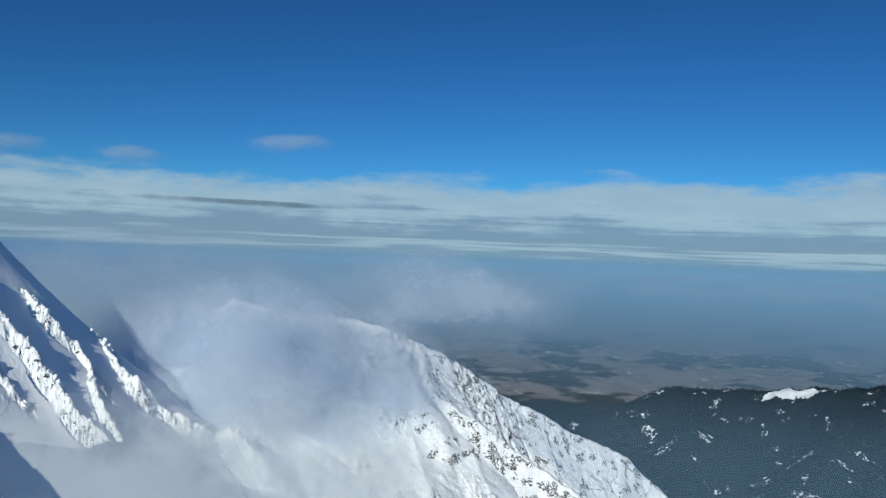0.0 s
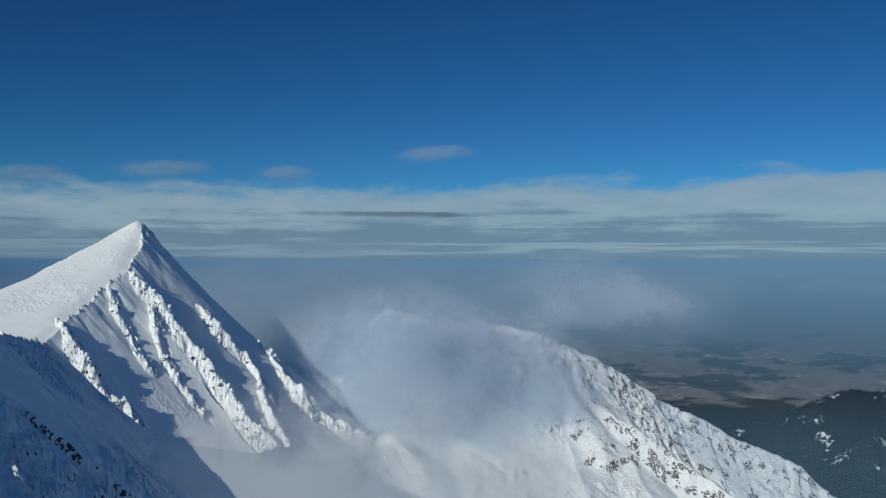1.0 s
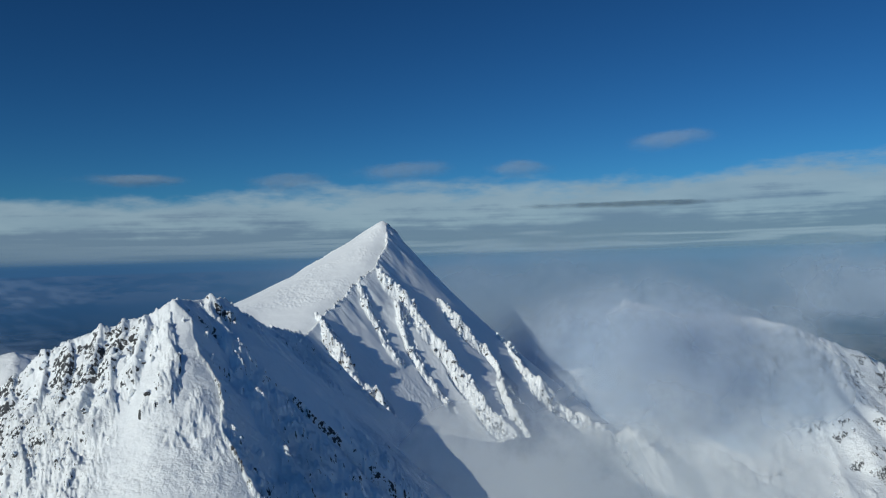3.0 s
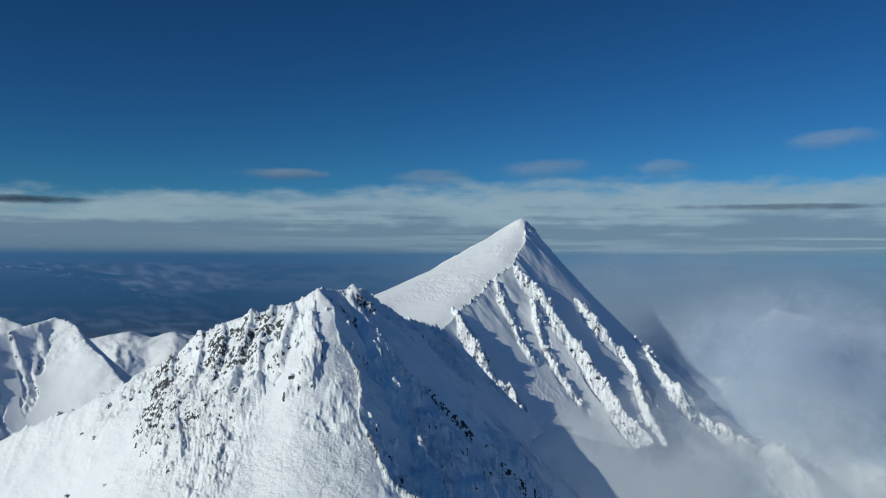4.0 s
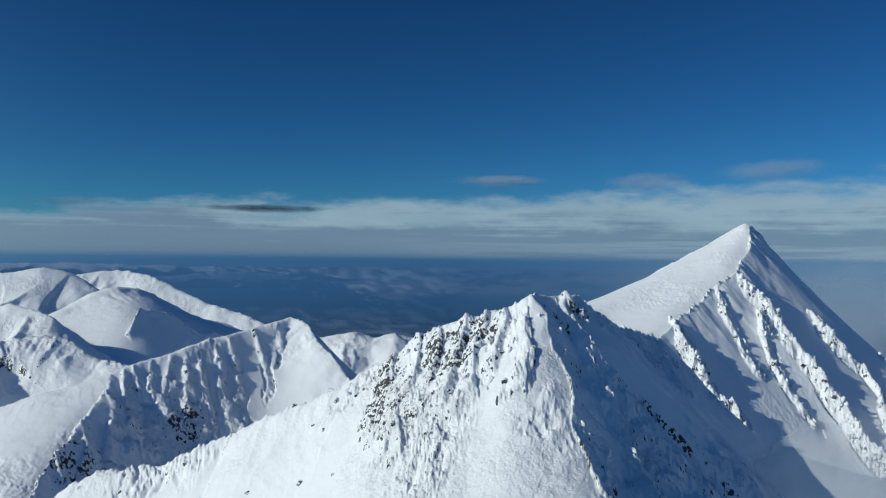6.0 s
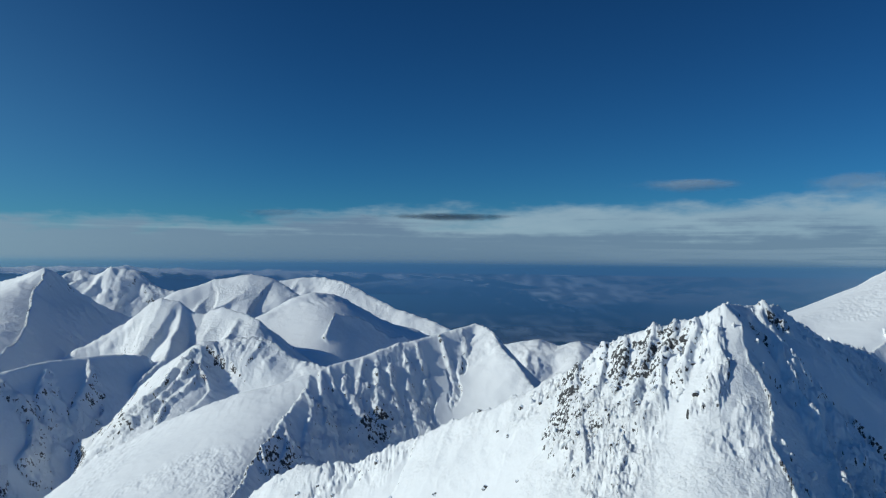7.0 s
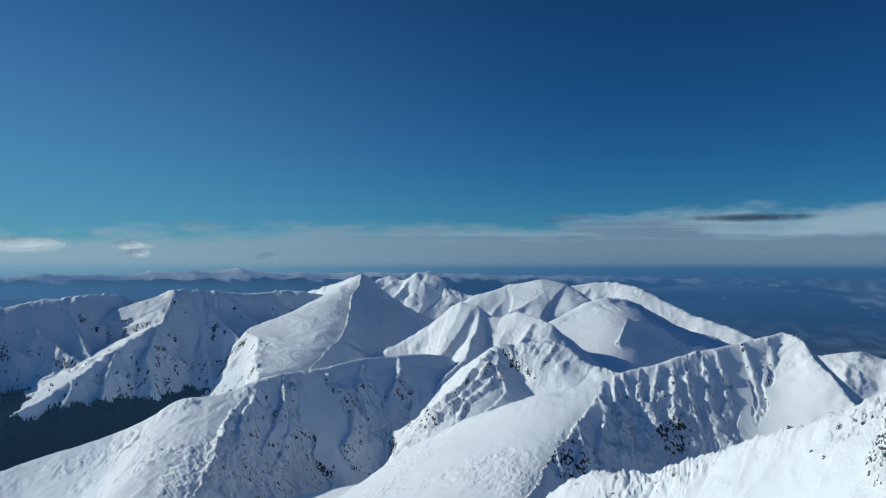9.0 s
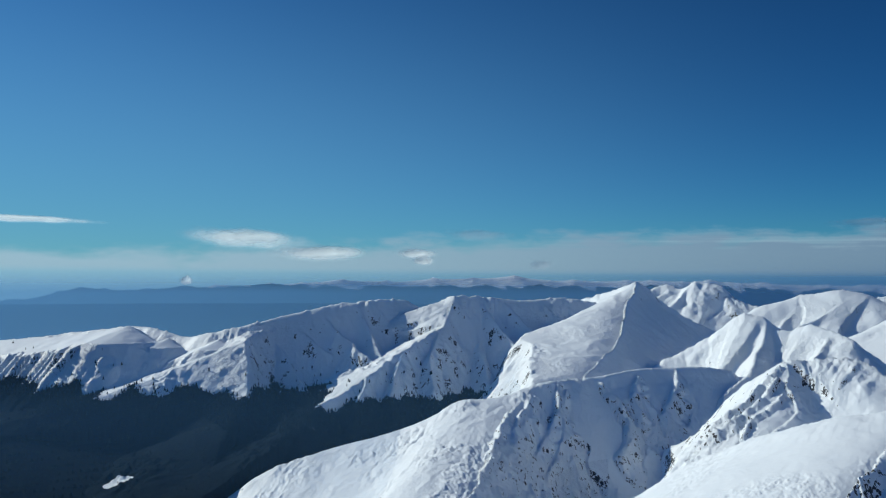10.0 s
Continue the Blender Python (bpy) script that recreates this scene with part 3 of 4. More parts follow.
# foothill crest
ridge("foothill", 0.3, 0.3, 30, 4, [(77.36, -1.69, 3950), (73.22, -1.73, 3950), (70.23, -1.4, 3950), (67.06, -1.23, 3950), (64.4, -1.04, 3950), (61.63, -1.41, 3950), (58.75, -1.98, 3950), (56.52, -2.56, 3950)])
# lowhill crest
ridge("lowhill", 0.5, 0.5, 20, 2, [(61.4, -6.41, 1900), (58.68, -5.52, 1900), (56.92, -5.2, 1900), (55.48, -5.69, 1890), (54.21, -5.3, 1880), (52.91, -5.67, 1880), (51.03, -6.74, 1870), (47.95, -8.15, 1860)])



def spurs(parent, every, ratio, steepen, basin, long, rng):
    """Side ribs running down both flanks of a crest, as frost and avalanches carve them."""
    out = []
    total = parent.s[-1]
    at = every * rng.uniform(0.2, 0.8)
    while at < total:
        i = min(np.searchsorted(parent.s, at) - 1, len(parent.s) - 2)
        i = max(i, 0)
        t = (at - parent.s[i]) / (parent.s[i + 1] - parent.s[i])
        p = parent.xy[i] + t * (parent.xy[i + 1] - parent.xy[i])
        z0 = parent.z[i] + t * (parent.z[i + 1] - parent.z[i])
        e = (parent.xy[i + 1] - parent.xy[i]) / (parent.s[i + 1] - parent.s[i])
        down = math.copysign(1, parent.z[-1] - parent.z[0])
        for way, slope in ((1, parent.left), (-1, parent.right)):
            if (way > 0 and parent.shelf) or rng.rand() < 0.12:
                continue
            side = np.array((-e[1], e[0])) * way
            turn = rng.uniform(0.1, 0.75) * down
            go = side + e * turn
            go = go / np.hypot(*go)
            k = ratio * rng.uniform(0.85, 1.12) * slope * steepen * (side @ go)
            reach = long * rng.uniform(0.6, 1.3)
            bend = np.array((-go[1], go[0])) * rng.uniform(-0.25, 0.25)
            d = np.array([0.0, 0.3, 0.65, 1.0]) * reach
            flank = max(slope, 0.75) * 1.1
            out.append(Ridge(flank, flank, min(parent.soft, 2.0), parent.jag, p + d[:, None] * go + (d ** 2 / reach)[:, None] * bend,
                             z0 - 1.0 - k * basin * (1 - np.exp(-d / basin)), None, long * 1.4))
        at += every * rng.uniform(0.6, 1.4)
    return out


def massif(ridges, x, y, wander, basin, blend, ragged, steepen):
    """Height of a mountain at the places x, y, with the way along and away from the crest that rules there."""
    shape = x.shape
    wx = (x + wander * fbm(x / (wander * 9), y / (wander * 9), 3)).ravel()
    wy = (y + wander * fbm(x / (wander * 9) + 40, y / (wander * 9) + 40, 3)).ravel()
    best = np.full(wx.shape, -1e9)
    heap, along, away, flat, crust = (np.zeros(wx.shape) for _ in range(5))
    order = {"crest": 0, "cut": 1, "spur": 2, "rib": 3}
    for k, r in sorted(enumerate(ridges), key=lambda p: order[p[1].kind]):
        if r.span is None:
            at = np.arange(wx.size)
        else:
            lo, hi = r.xy.min(0) - r.span, r.xy.max(0) + r.span
            at = np.nonzero((wx > lo[0]) & (wx < hi[0]) & (wy > lo[1]) & (wy < hi[1]))[0]
            if not len(at):
                continue
        px, py = wx[at], wy[at]
        near = np.full(px.shape, 1e9)
        rs, rz, side, wide, lean = (np.zeros(px.shape) for _ in range(5))
        for i in range(len(r.s) - 1):
            a, b = r.xy[i], r.xy[i + 1]
            e = b - a
            t = np.clip(((px - a[0]) * e[0] + (py - a[1]) * e[1]) / (e @ e), 0, 1)
            dx, dy = px - a[0] - t * e[0], py - a[1] - t * e[1]
            dist = np.hypot(dx, dy)
            hit = np.nonzero(dist < near)[0]
            th = t[hit]
            near[hit] = dist[hit]
            rs[hit] = r.s[i] + th * (r.s[i + 1] - r.s[i])
            rz[hit] = r.z[i] + th * (r.z[i + 1] - r.z[i])
            side[hit] = e[0] * dy[hit] - e[1] * dx[hit]
            if r.shelf:
                wide[hit] = r.shelf[i] + th * (r.shelf[i + 1] - r.shelf[i])
            if isinstance(r.left, list):
                lean[hit] = r.left[i] + th * (r.left[i + 1] - r.left[i])
        rz = rz + r.jag * ragged * fbm(rs / (r.jag * 6), rs * 0 + k * 13.7, 4, 0.6) * np.exp(-near / (r.jag * 10))
        fall = np.sqrt(near ** 2 + r.soft ** 2) - r.soft
        if r.shelf:
            wide = np.where(side > 0, wide * (1 + 0.25 * fbm(rs / 14, rs * 0 + 3.3, 4)), 0)
            gentle = np.minimum(fall, wide)
            fall = np.where(side > 0, r.ease / r.left * gentle + (fall - gentle), fall)
        slope = steepen * np.where(side > 0, lean if isinstance(r.left, list) else r.left, r.right)
        z = rz - slope * basin * (1 - np.exp(-fall / basin))
        if r.span:
            z = z - 2.0 * np.maximum(near - 0.45 * r.span, 0)
        old = best[at]
        if r.kind == "cut":
            low = (side > 0) & (z < old)
            hit = at[low]
            best[hit], heap[hit], flat[hit], crust[hit] = z[low], 1.0, 0.0, np.exp(-near[low] / 5.0)
            along[hit], away[hit] = (rs + k * 977.0)[low], near[low]
            continue
        win = z > old
        crust[at[win]] = 1.0 if r.kind == "rib" else min(1.0, r.jag) * np.exp(-near[win] / 8.0)
        flat[at[win]] = np.where((side > 0) & (near < wide * 0.97), 1.0, 0.0)[win] if r.shelf else 0.0
        along[at[win]], away[at[win]] = (rs + k * 977.0)[win], near[win]
        top = np.maximum(old, z)
        best[at] = top
        heap[at] = heap[at] * np.exp((old - top) / blend) + np.exp((z - top) / blend)
    best = best + blend * np.log(np.maximum(heap, 1.0)) * 0.5
    return best.reshape(shape), along.reshape(shape), away.reshape(shape), flat.reshape(shape), crust.reshape(shape)


def grid_mesh(name, x, y, z, cover, mat, keep=None):
    """One smooth sheet from arrays of rows and columns."""
    rows, cols = x.shape
    me = bpy.data.meshes.new(name)
    idx = np.arange(rows * cols).reshape(rows, cols)
    quads = np.stack([idx[:-1, :-1], idx[1:, :-1], idx[1:, 1:], idx[:-1, 1:]], -1).reshape(-1, 4)
    if keep is not None:
        quads = quads[keep.reshape(-1)[quads].any(1)]
    used = np.unique(quads)
    renum = np.zeros(rows * cols, np.int64)
    renum[used] = np.arange(len(used))
    quads = renum[quads]
    co = np.stack([x, y, z], -1).reshape(-1, 3)[used]
    me.vertices.add(len(co))
    me.vertices.foreach_set("co", co.astype(np.float32).ravel())
    me.loops.add(quads.size)
    me.loops.foreach_set("vertex_index", quads.astype(np.int32).ravel())
    me.polygons.add(len(quads))
    me.polygons.foreach_set("loop_start", np.arange(0, quads.size, 4, dtype=np.int32))
    me.polygons.foreach_set("use_smooth", np.ones(len(quads), bool))
    me.update(calc_edges=True)
    if cover is not None:
        at = me.attributes.new("cover", "FLOAT_VECTOR", "POINT")
        at.data.foreach_set("vector", cover.reshape(-1, 3)[used].astype(np.float32).ravel())
    me.materials.append(mat)
    return new(name, me)


SURFACE, ROUGH = {}, {}


def mountain(key, az, dist, step_az, rows, mat, flute, rough, wander, basin, blend, ragged=1.0, rock=0.0, treeline=None, rime=0.0, patches=(), smooth=(), reach=0.0, crag=0.8, hold=(0.9, 2.2), steepen=1.0, ribs=None, clearings=(), dapple=0.0, open_crests=(), plain=0.0, climb=0.0, sink=12, west=None, bare=None):
    """One mountain as a sheet of relief between two bearings and two distances.
    flute: width and depth of the runnels down its faces; rough: size and height of the knobs; rock: how much stone shows."""
    a = np.arange(az[0], az[1], step_az)
    d = np.geomspace(dist[0], dist[1], rows)
    A, D = np.meshgrid(a, d)
    x, y = -D * np.sin(np.radians(A)), D * np.cos(np.radians(A))
    lines = list(RIDGES[key])
    if ribs:
        rng = np.random.RandomState(len(key) * 31 + rows)
        for main in RIDGES[key]:
            if main.soft < ribs[3] and main.kind == "crest" and not isinstance(main.left, list):
                side_ribs = spurs(main, ribs[0], ribs[1], steepen, basin, ribs[2], rng)
                lines += [r for r in side_ribs if bare is None or math.degrees(math.atan2(-r.xy[0][0], r.xy[0][1])) % 360 < bare]
    z, along, away, flat, crust = massif(lines, x, y, wander, basin, blend, ragged, steepen)
    if plain:
        # wind evens out the open snowfields between the edges
        even = z
        for axis, n in ((0, 9), (1, 13)) * 3:
            pad = np.concatenate([np.repeat(np.take(even, [0], axis), n + 1, axis), even, np.repeat(np.take(even, [-1], axis), n, axis)], axis)
            total = np.cumsum(pad, axis)
            m = 2 * n + 1
            even = (total[m:] - total[:-m] if axis == 0 else total[:, m:] - total[:, :-m]) / m
        z = z + (even - z) * step(away, 6, 60) * (crust < 0.9)
    if west is not None:
        past = A - west - 1.2 * fbm(D / 130, A / 6, 4)
        z = z - 1.1 * np.radians(np.maximum(past, 0)) * D
    width, depth = flute
    on = step(away, 0, width * 1.2)
    bend = along + 1.3 * width * fbm(x / (width * 5), y / (width * 5), 3)
    run = ridged(bend / width, away / (width * 9), 3, 0.55) - 0.6
    fine = ridged(bend / width * 2.7 + 7, away / (width * 5) + 3, 3, 0.6) - 0.6
    patch = fbm(x / (width * 9) + 11, y / (width * 9), 4)
    strength = step(patch, -0.12, 0.38)
    if reach:
        strength = np.maximum(strength * 0.55, 1 - step(away + 25 * patch, reach * 0.5, reach))
    kx = x + width * 2 * fbm(x / (width * 6) + 3, y / (width * 6), 3)
    ky = y + width * 2 * fbm(x / (width * 6), y / (width * 6) + 9, 3)
    rise = 1 - plain * (1 - crust)
    z = z + (1 - flat) * on * depth * crag * rise * (ridged(kx / (width * 6), ky / (width * 6), 4, 0.5) - 0.62)
    calm = flat * 0.9
    for pa, pd, ra, rd in smooth:
        spot = 1 - np.hypot((A - pa) / ra, (D - pd) / rd)
        still = step(spot + 0.4 * fbm(x / (width * 4), y / (width * 4), 3), 0.0, 0.5)
        strength = strength * (1 - 0.9 * still)
        calm = np.maximum(calm, 0.75 * still)
    strength = strength * (1 - flat) * rise
    strength = np.maximum(strength, 0.8 * step(crust, 0.85, 0.98))
    calm = np.maximum(calm, np.minimum(1.4 * plain, 1.0) * (1 - crust))
    z = z + on * strength * depth * (run * 1.6 + fine * 0.8)
    size, height = rough
    knob = fbm(x / size, y / size, 5, 0.58)
    z = z + height * knob * (0.08 + 0.92 * strength) * (1 - 0.8 * flat) * (0.3 + 0.7 * rise)
    if rime:
        lump = np.maximum(ridged(x / (size * 0.45) + 5, y / (size * 0.45), 3, 0.6) - 0.62, 0)
        grit = ridged(x / (size * 0.19) + 2, y / (size * 0.19) + 8, 2, 0.6) - 0.6
        z = z + rime * (lump + 0.22 * grit) * strength
    # steepness decides where the snow cannot hold
    dz_d = np.gradient(z, axis=0) / np.gradient(D, axis=0)
    dz_a = np.gradient(z, axis=1) / (np.radians(step_az) * D)
    steep = np.hypot(dz_d, dz_a)
    stone = rock * step(steep, *hold) * (0.55 + 0.9 * step(knob, -0.3, 0.35))
    stone = stone * (1 - flat)
    for pa, pd, ra, rd, amount in patches:
        spot = 1 - np.hypot((A - pa) / ra, (D - pd) / rd)
        stone = stone + amount * step(spot + 0.7 * fbm(x / 9, y / 9, 4), 0.1, 0.7) * step(steep, 0.5, 1.2)
    stone = np.minimum(stone, 0.56)
    wood = np.zeros(z.shape)
    if treeline is not None:
        wood = step(treeline + climb * np.clip(A - 121, 0, 12) + 34 * fbm(x / 120, y / 120, 5) - (z - EYE_Z), -14, 14)
        # the crests of these spurs stay open above the trees
        for k, wide in open_crests:
            on_it = np.floor(along / 977.0) == k % len(RIDGES[key])
            wood = np.where(on_it, wood * step(away + 14 * fbm(x / 30, y / 30, 4), wide * 0.6, wide * 1.2), wood)
        if dapple:
            wood = wood * (1 - dapple * step(fbm(x / 45, y / 45, 5, 0.6), -0.05, 0.5))
        for pa, pd, ra, rd in clearings:
            spot = 1 - np.hypot((A - pa) / ra, (D - pd) / rd)
            wood = wood * (1 - step(spot + 0.35 * fbm(x / 25, y / 25, 4), 0.05, 0.2))
    cover = np.stack([stone, wood, calm], -1)
    keep = z > low_ground(D) - sink
    SURFACE[key] = (A, D, z, wood)
    ROUGH[key] = (away, steep, crust)
    return grid_mesh(key, x, y, z, cover, mat, keep)


near_snow = snow_material("rimed_snow_and_rock", 2.0)
mid_snow = snow_material("wind_packed_snow", 4.0)
far_snow = snow_material("far_snow_and_forest", 5.0, woods=True)

# ---- ground ----
ga, gd = np.radians(np.arange(0, 360.01, 0.5)), np.concatenate([[1], np.geomspace(20, 4900, 260)])
GA, GD = np.meshgrid(ga, gd)
gx, gy = -GD * np.sin(GA), GD * np.cos(GA)
gz = low_ground(GD) + 6 * fbm(gx / 160, gy / 160, 4) * step(GD, 100, 900) * (1 - step(GD, 2600, 4200))
wooded = step(1 - step(GD, 2000, 2350) + 0.35 * fbm(gx / 300, gy / 300, 4), 0.35, 0.6)
gaz = np.degrees(GA)
gaz = np.where(gaz > 200, gaz - 360, gaz)
white = step(1 - step(GD, 2100, 2400) + 0.3 * fbm(gx / 200, gy / 200, 4), 0.4, 0.6) * step(gaz, 22, 34) * (1 - step(gaz, 94, 100))
# snowy hills and meadows to the north-west, and lower country behind the far range
hilly = step(gaz, 46, 56) * (1 - step(gaz, 100, 112)) * step(GD, 2450, 2800)
gz = gz + hilly * (1 - step(GD, 4000, 4700)) * 34 * (ridged(gx / 420, gy / 420, 4, 0.5) - 0.5)
white = np.maximum(white, 0.85 * hilly * step(fbm(gx / 105, gy / 105, 4, 0.6), 0.04, 0.16))
west = step(gaz, 98, 106) * (1 - step(gaz, 165, 180)) * step(GD, 2100, 2300)
wooded, white = np.maximum(wooded, west), white * (1 - west)
gz = gz - 165 * step(gaz, 94, 114) * (1 - step(gaz, 172, 196)) * step(GD, 3300, 4900)
white = np.maximum(white, 1 - step(GD + 150 * fbm(gx / 200, gy / 200, 4), 1150, 1300))
ground = grid_mesh("ground", gx, gy, gz, np.stack([wooded, white, white], -1), plain_material())
tagged(ground, "brown winter farmland plain with woods and snow patches", "ground", kind="structure")


def thing(ob, name, label, category="mountain", group=""):
    ob.name = name
    return tagged(ob, label, category, group)


# ---- mountains ----
thing(mountain("front", (18, 86), (110, 640), 0.06, 560, near_snow, (5, 1.5), (8, 2.8), 2.6, 500, 1.0, rock=0.5, rime=3.2, reach=0, crag=1.1, plain=0.12, hold=(1.05, 2.3),
               patches=[(50.8, 372, 3.2, 22, 0.58), (48.3, 370, 1.8, 20, 0.55), (54.6, 385, 2.2, 24, 0.58), (55.6, 365, 1.6, 26, 0.5), (53.5, 352, 1.6, 14, 0.5)], smooth=[(66, 370, 12, 75)]),
      "mountain_peak", "sharp snow-covered peak with rime-crusted dark rock ribs")
thing(mountain("summit", (0, 46), (440, 1200), 0.06, 540, near_snow, (8, 1.6), (11, 5.0), 4.0, 500, 1.2, rock=0.5, rime=9.0, crag=1.8, plain=0.82, hold=(1.3, 2.8)),
      "mountain_summit", "pointed white summit with smooth snow slab and rocky ribs")
thing(mountain("east", (-22, 22), (740, 1600), 0.085, 360, near_snow, (14, 3), (13, 5), 5, 500, 2, rock=0.68, rime=5, hold=(0.55, 1.4), steepen=1.15, ribs=(55, 0.78, 120, 99)),
      "mountain_shoulder", "snowy mountain shoulder speckled with rocks above forest")
thing(mountain("hills", (-48, 6), (1150, 2150), 0.12, 240, far_snow, (40, 5), (70, 14), 15, 700, 8, rock=0.1, treeline=30, ribs=(150, 0.75, 300, 99), dapple=0.45, clearings=[(-24.5, 1690, 2.2, 28)]),
      "forested_ridge", "dark conifer-forested ridge with small snowy clearings")
thing(mountain("mid", (46, 104), (520, 1250), 0.075, 400, mid_snow, (10, 2.4), (13, 4.0), 6, 500, 1.5, rock=0.45, rime=6.0, crag=1.6, plain=0.66, hold=(0.95, 2.0),
               patches=[(68.5, 790, 1.6, 40, 0.5), (75.5, 690, 3.0, 60, 0.5)]),
      "snow_ridge", "snow ridge with fluted shady flank and smooth dome")
thing(mountain("knoll", (56, 108), (900, 1600), 0.08, 300, mid_snow, (14, 3.5), (16, 5), 6, 500, 1.5, rock=0.6, rime=6.0, crag=2.0, plain=0.3, hold=(0.9, 1.9), west=88.0),
      "snow_knoll", "rounded snowy knoll with rocky lit spur")
thing(mountain("spine", (66, 124), (1000, 2000), 0.08, 360, mid_snow, (16, 4), (18, 6.0), 8, 500, 2, rock=0.6, rime=8.0, crag=2.0, plain=0.4, hold=(0.85, 1.8)),
      "snow_spine", "long snow ridge with ribbed shaded hollows")
thing(mountain("pyramid", (76, 116), (1500, 3000), 0.08, 330, mid_snow, (24, 5), (26, 7), 8, 700, 3, rock=0.6, rime=4.5, crag=1.8, plain=0.25, hold=(0.95, 2.1), west=97.5),
      "pyramid_peak", "pyramid-shaped snow peak with one lit and one shaded face")
thing(mountain("hump", (58, 96), (1300, 2100), 0.10, 200, mid_snow, (40, 5), (45, 9), 10, 600, 4, rock=0.3, steepen=1.15, ribs=(140, 0.8, 200, 99)),
      "snow_saddle", "soft lit snow saddle between higher peaks")
thing(mountain("cirque", (56, 92), (1200, 2500), 0.09, 320, mid_snow, (24, 3), (26, 5), 8, 600, 3, rock=0.4, rime=3.5, plain=0.4, hold=(1.0, 2.2), west=79.0),
      "cirque_mountain", "snow dome above a deep blue shaded cirque wall")
thing(mountain("back_a", (68, 98), (2500, 3250), 0.10, 160, mid_snow, (40, 8), (55, 14), 12, 700, 4, rock=0.5, steepen=1.35, hold=(0.95, 2.1), ribs=(80, 0.68, 220, 99)),
      "far_peak", "far rocky snow peak catching sunlight")
thing(mountain("back_b", (62, 90), (2400, 3000), 0.10, 160, mid_snow, (45, 5), (60, 9), 14, 700, 6, rock=0.3, steepen=1.15, ribs=(160, 0.8, 220, 99)),
      "far_dome", "far rounded snow dome with shaded hollow")
thing(mountain("back_c", (54, 84), (2350, 3150), 0.10, 180, mid_snow, (36, 9), (45, 10), 10, 700, 4, rock=0.5, steepen=1.35, hold=(0.95, 2.1), ribs=(60, 0.7, 200, 99)),
      "far_ridge", "far snow ridge with fluted dark gullies")
thing(mountain("lowhill", (44, 70), (1450, 2150), 0.10, 140, mid_snow, (40, 4), (60, 7), 14, 600, 8, rock=0.3, ribs=(100, 0.8, 150, 99)),
      "snow_hill", "low rounded snow hill behind the near ridge")
thing(mountain("long", (84, 140), (1500, 3200), 0.08, 400, far_snow, (20, 5), (26, 8), 7, 800, 3, rock=0.45, rime=6, treeline=-288, bare=117.0, climb=-1.5, crag=1.6, open_crests=((-2, 40), (-1, 40)), clearings=[(125.2, 1738, 1.1, 26), (131.5, 1560, 0.8, 20)], steepen=1.6, hold=(0.95, 2.1), ribs=(85, 0.6, 240, 99)),
      "long_ridge", "long snowy ridge falling into dark conifer forest")
thing(mountain("foothill", (50, 82), (3700, 4250), 0.15, 100, far_snow, (80, 8), (140, 20), 30, 900, 15, treeline=-105, dapple=0.8, ribs=(160, 0.8, 300, 99)),
      "foothill", "low far hill with dark forest and snowy meadows")
thing(mountain("far", (45, 142), (3250, 4850), 0.15, 130, far_snow, (120, 8), (200, 18), 40, 900, 20, treeline=-72, dapple=0.45, sink=240, ribs=(220, 0.8, 400, 99)),
      "mountain_range", "far hazy blue mountain range with snowy tops")


# ---- clouds and air ----
def with_uv(ob, U, V):
    uv = ob.data.uv_layers.new(name="UVMap")
    loops = np.zeros(len(ob.data.loops), np.int32)
    ob.data.loops.foreach_get("vertex_index", loops)
    uv.data.foreach_set("uv", np.stack([U, V], -1).reshape(-1, 2)[loops].astype(np.float32).ravel())
    return ob


def curved_sheet(name, az, dist, el, mat, n=48, m=8, bulge=0.0, lean=0.0):
    """An upright sheet bent round the summit station, with its texture square over it."""
    A, V = np.meshgrid(np.linspace(az[1], az[0], n), np.linspace(0, 1, m))
    U = (az[1] - A) / (az[1] - az[0])
    d = dist + bulge * np.sin(U * math.pi * 2 + V * 2)
    d = d + lean * dist * np.tan(np.radians(el[1] - el[0])) * (V - 0.5)
    x, y = -d * np.sin(np.radians(A)), d * np.cos(np.radians(A))
    z = EYE_Z + d * np.tan(np.radians(el[0] + V * (el[1] - el[0])))
    return with_uv(grid_mesh(name, x, y, z, None, mat), U, V)


# haze sheets rise gently from the edge of the plain to above the horizon, and thinly out of the nearer valleys
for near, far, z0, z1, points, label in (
        (2250, 4350, 215, EYE_Z + 105, ((0.3, 0.56), (0.55, 0.82), (0.73, 0.86), (0.80, 0.5), (0.88, 0.14)), "thin tinted sheet standing in for blue haze over the lowland"),
        (1150, 2020, 240, 420, ((0.3, 0.09), (0.6, 0.12), (0.8, 0.07)), "faint tinted sheet standing in for blue haze in the forested valley"),
        (1100, 1130, 190, 470, ((0.2, 0.12), (0.6, 0.14), (0.85, 0.06)), "faint tinted sheet standing in for blue haze before the forested ridge")):
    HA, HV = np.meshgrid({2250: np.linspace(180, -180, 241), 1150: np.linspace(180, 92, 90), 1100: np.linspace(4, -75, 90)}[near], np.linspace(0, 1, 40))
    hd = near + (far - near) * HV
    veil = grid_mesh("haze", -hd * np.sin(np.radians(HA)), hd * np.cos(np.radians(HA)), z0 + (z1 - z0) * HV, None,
                     haze_sheet_material("blue_haze_tint", (0.06, 0.18, 0.38), (0.26, 0.60, 0.98), points, 0.12 if near == 2250 else 1.0))
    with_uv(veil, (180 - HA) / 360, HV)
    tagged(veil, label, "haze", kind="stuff")

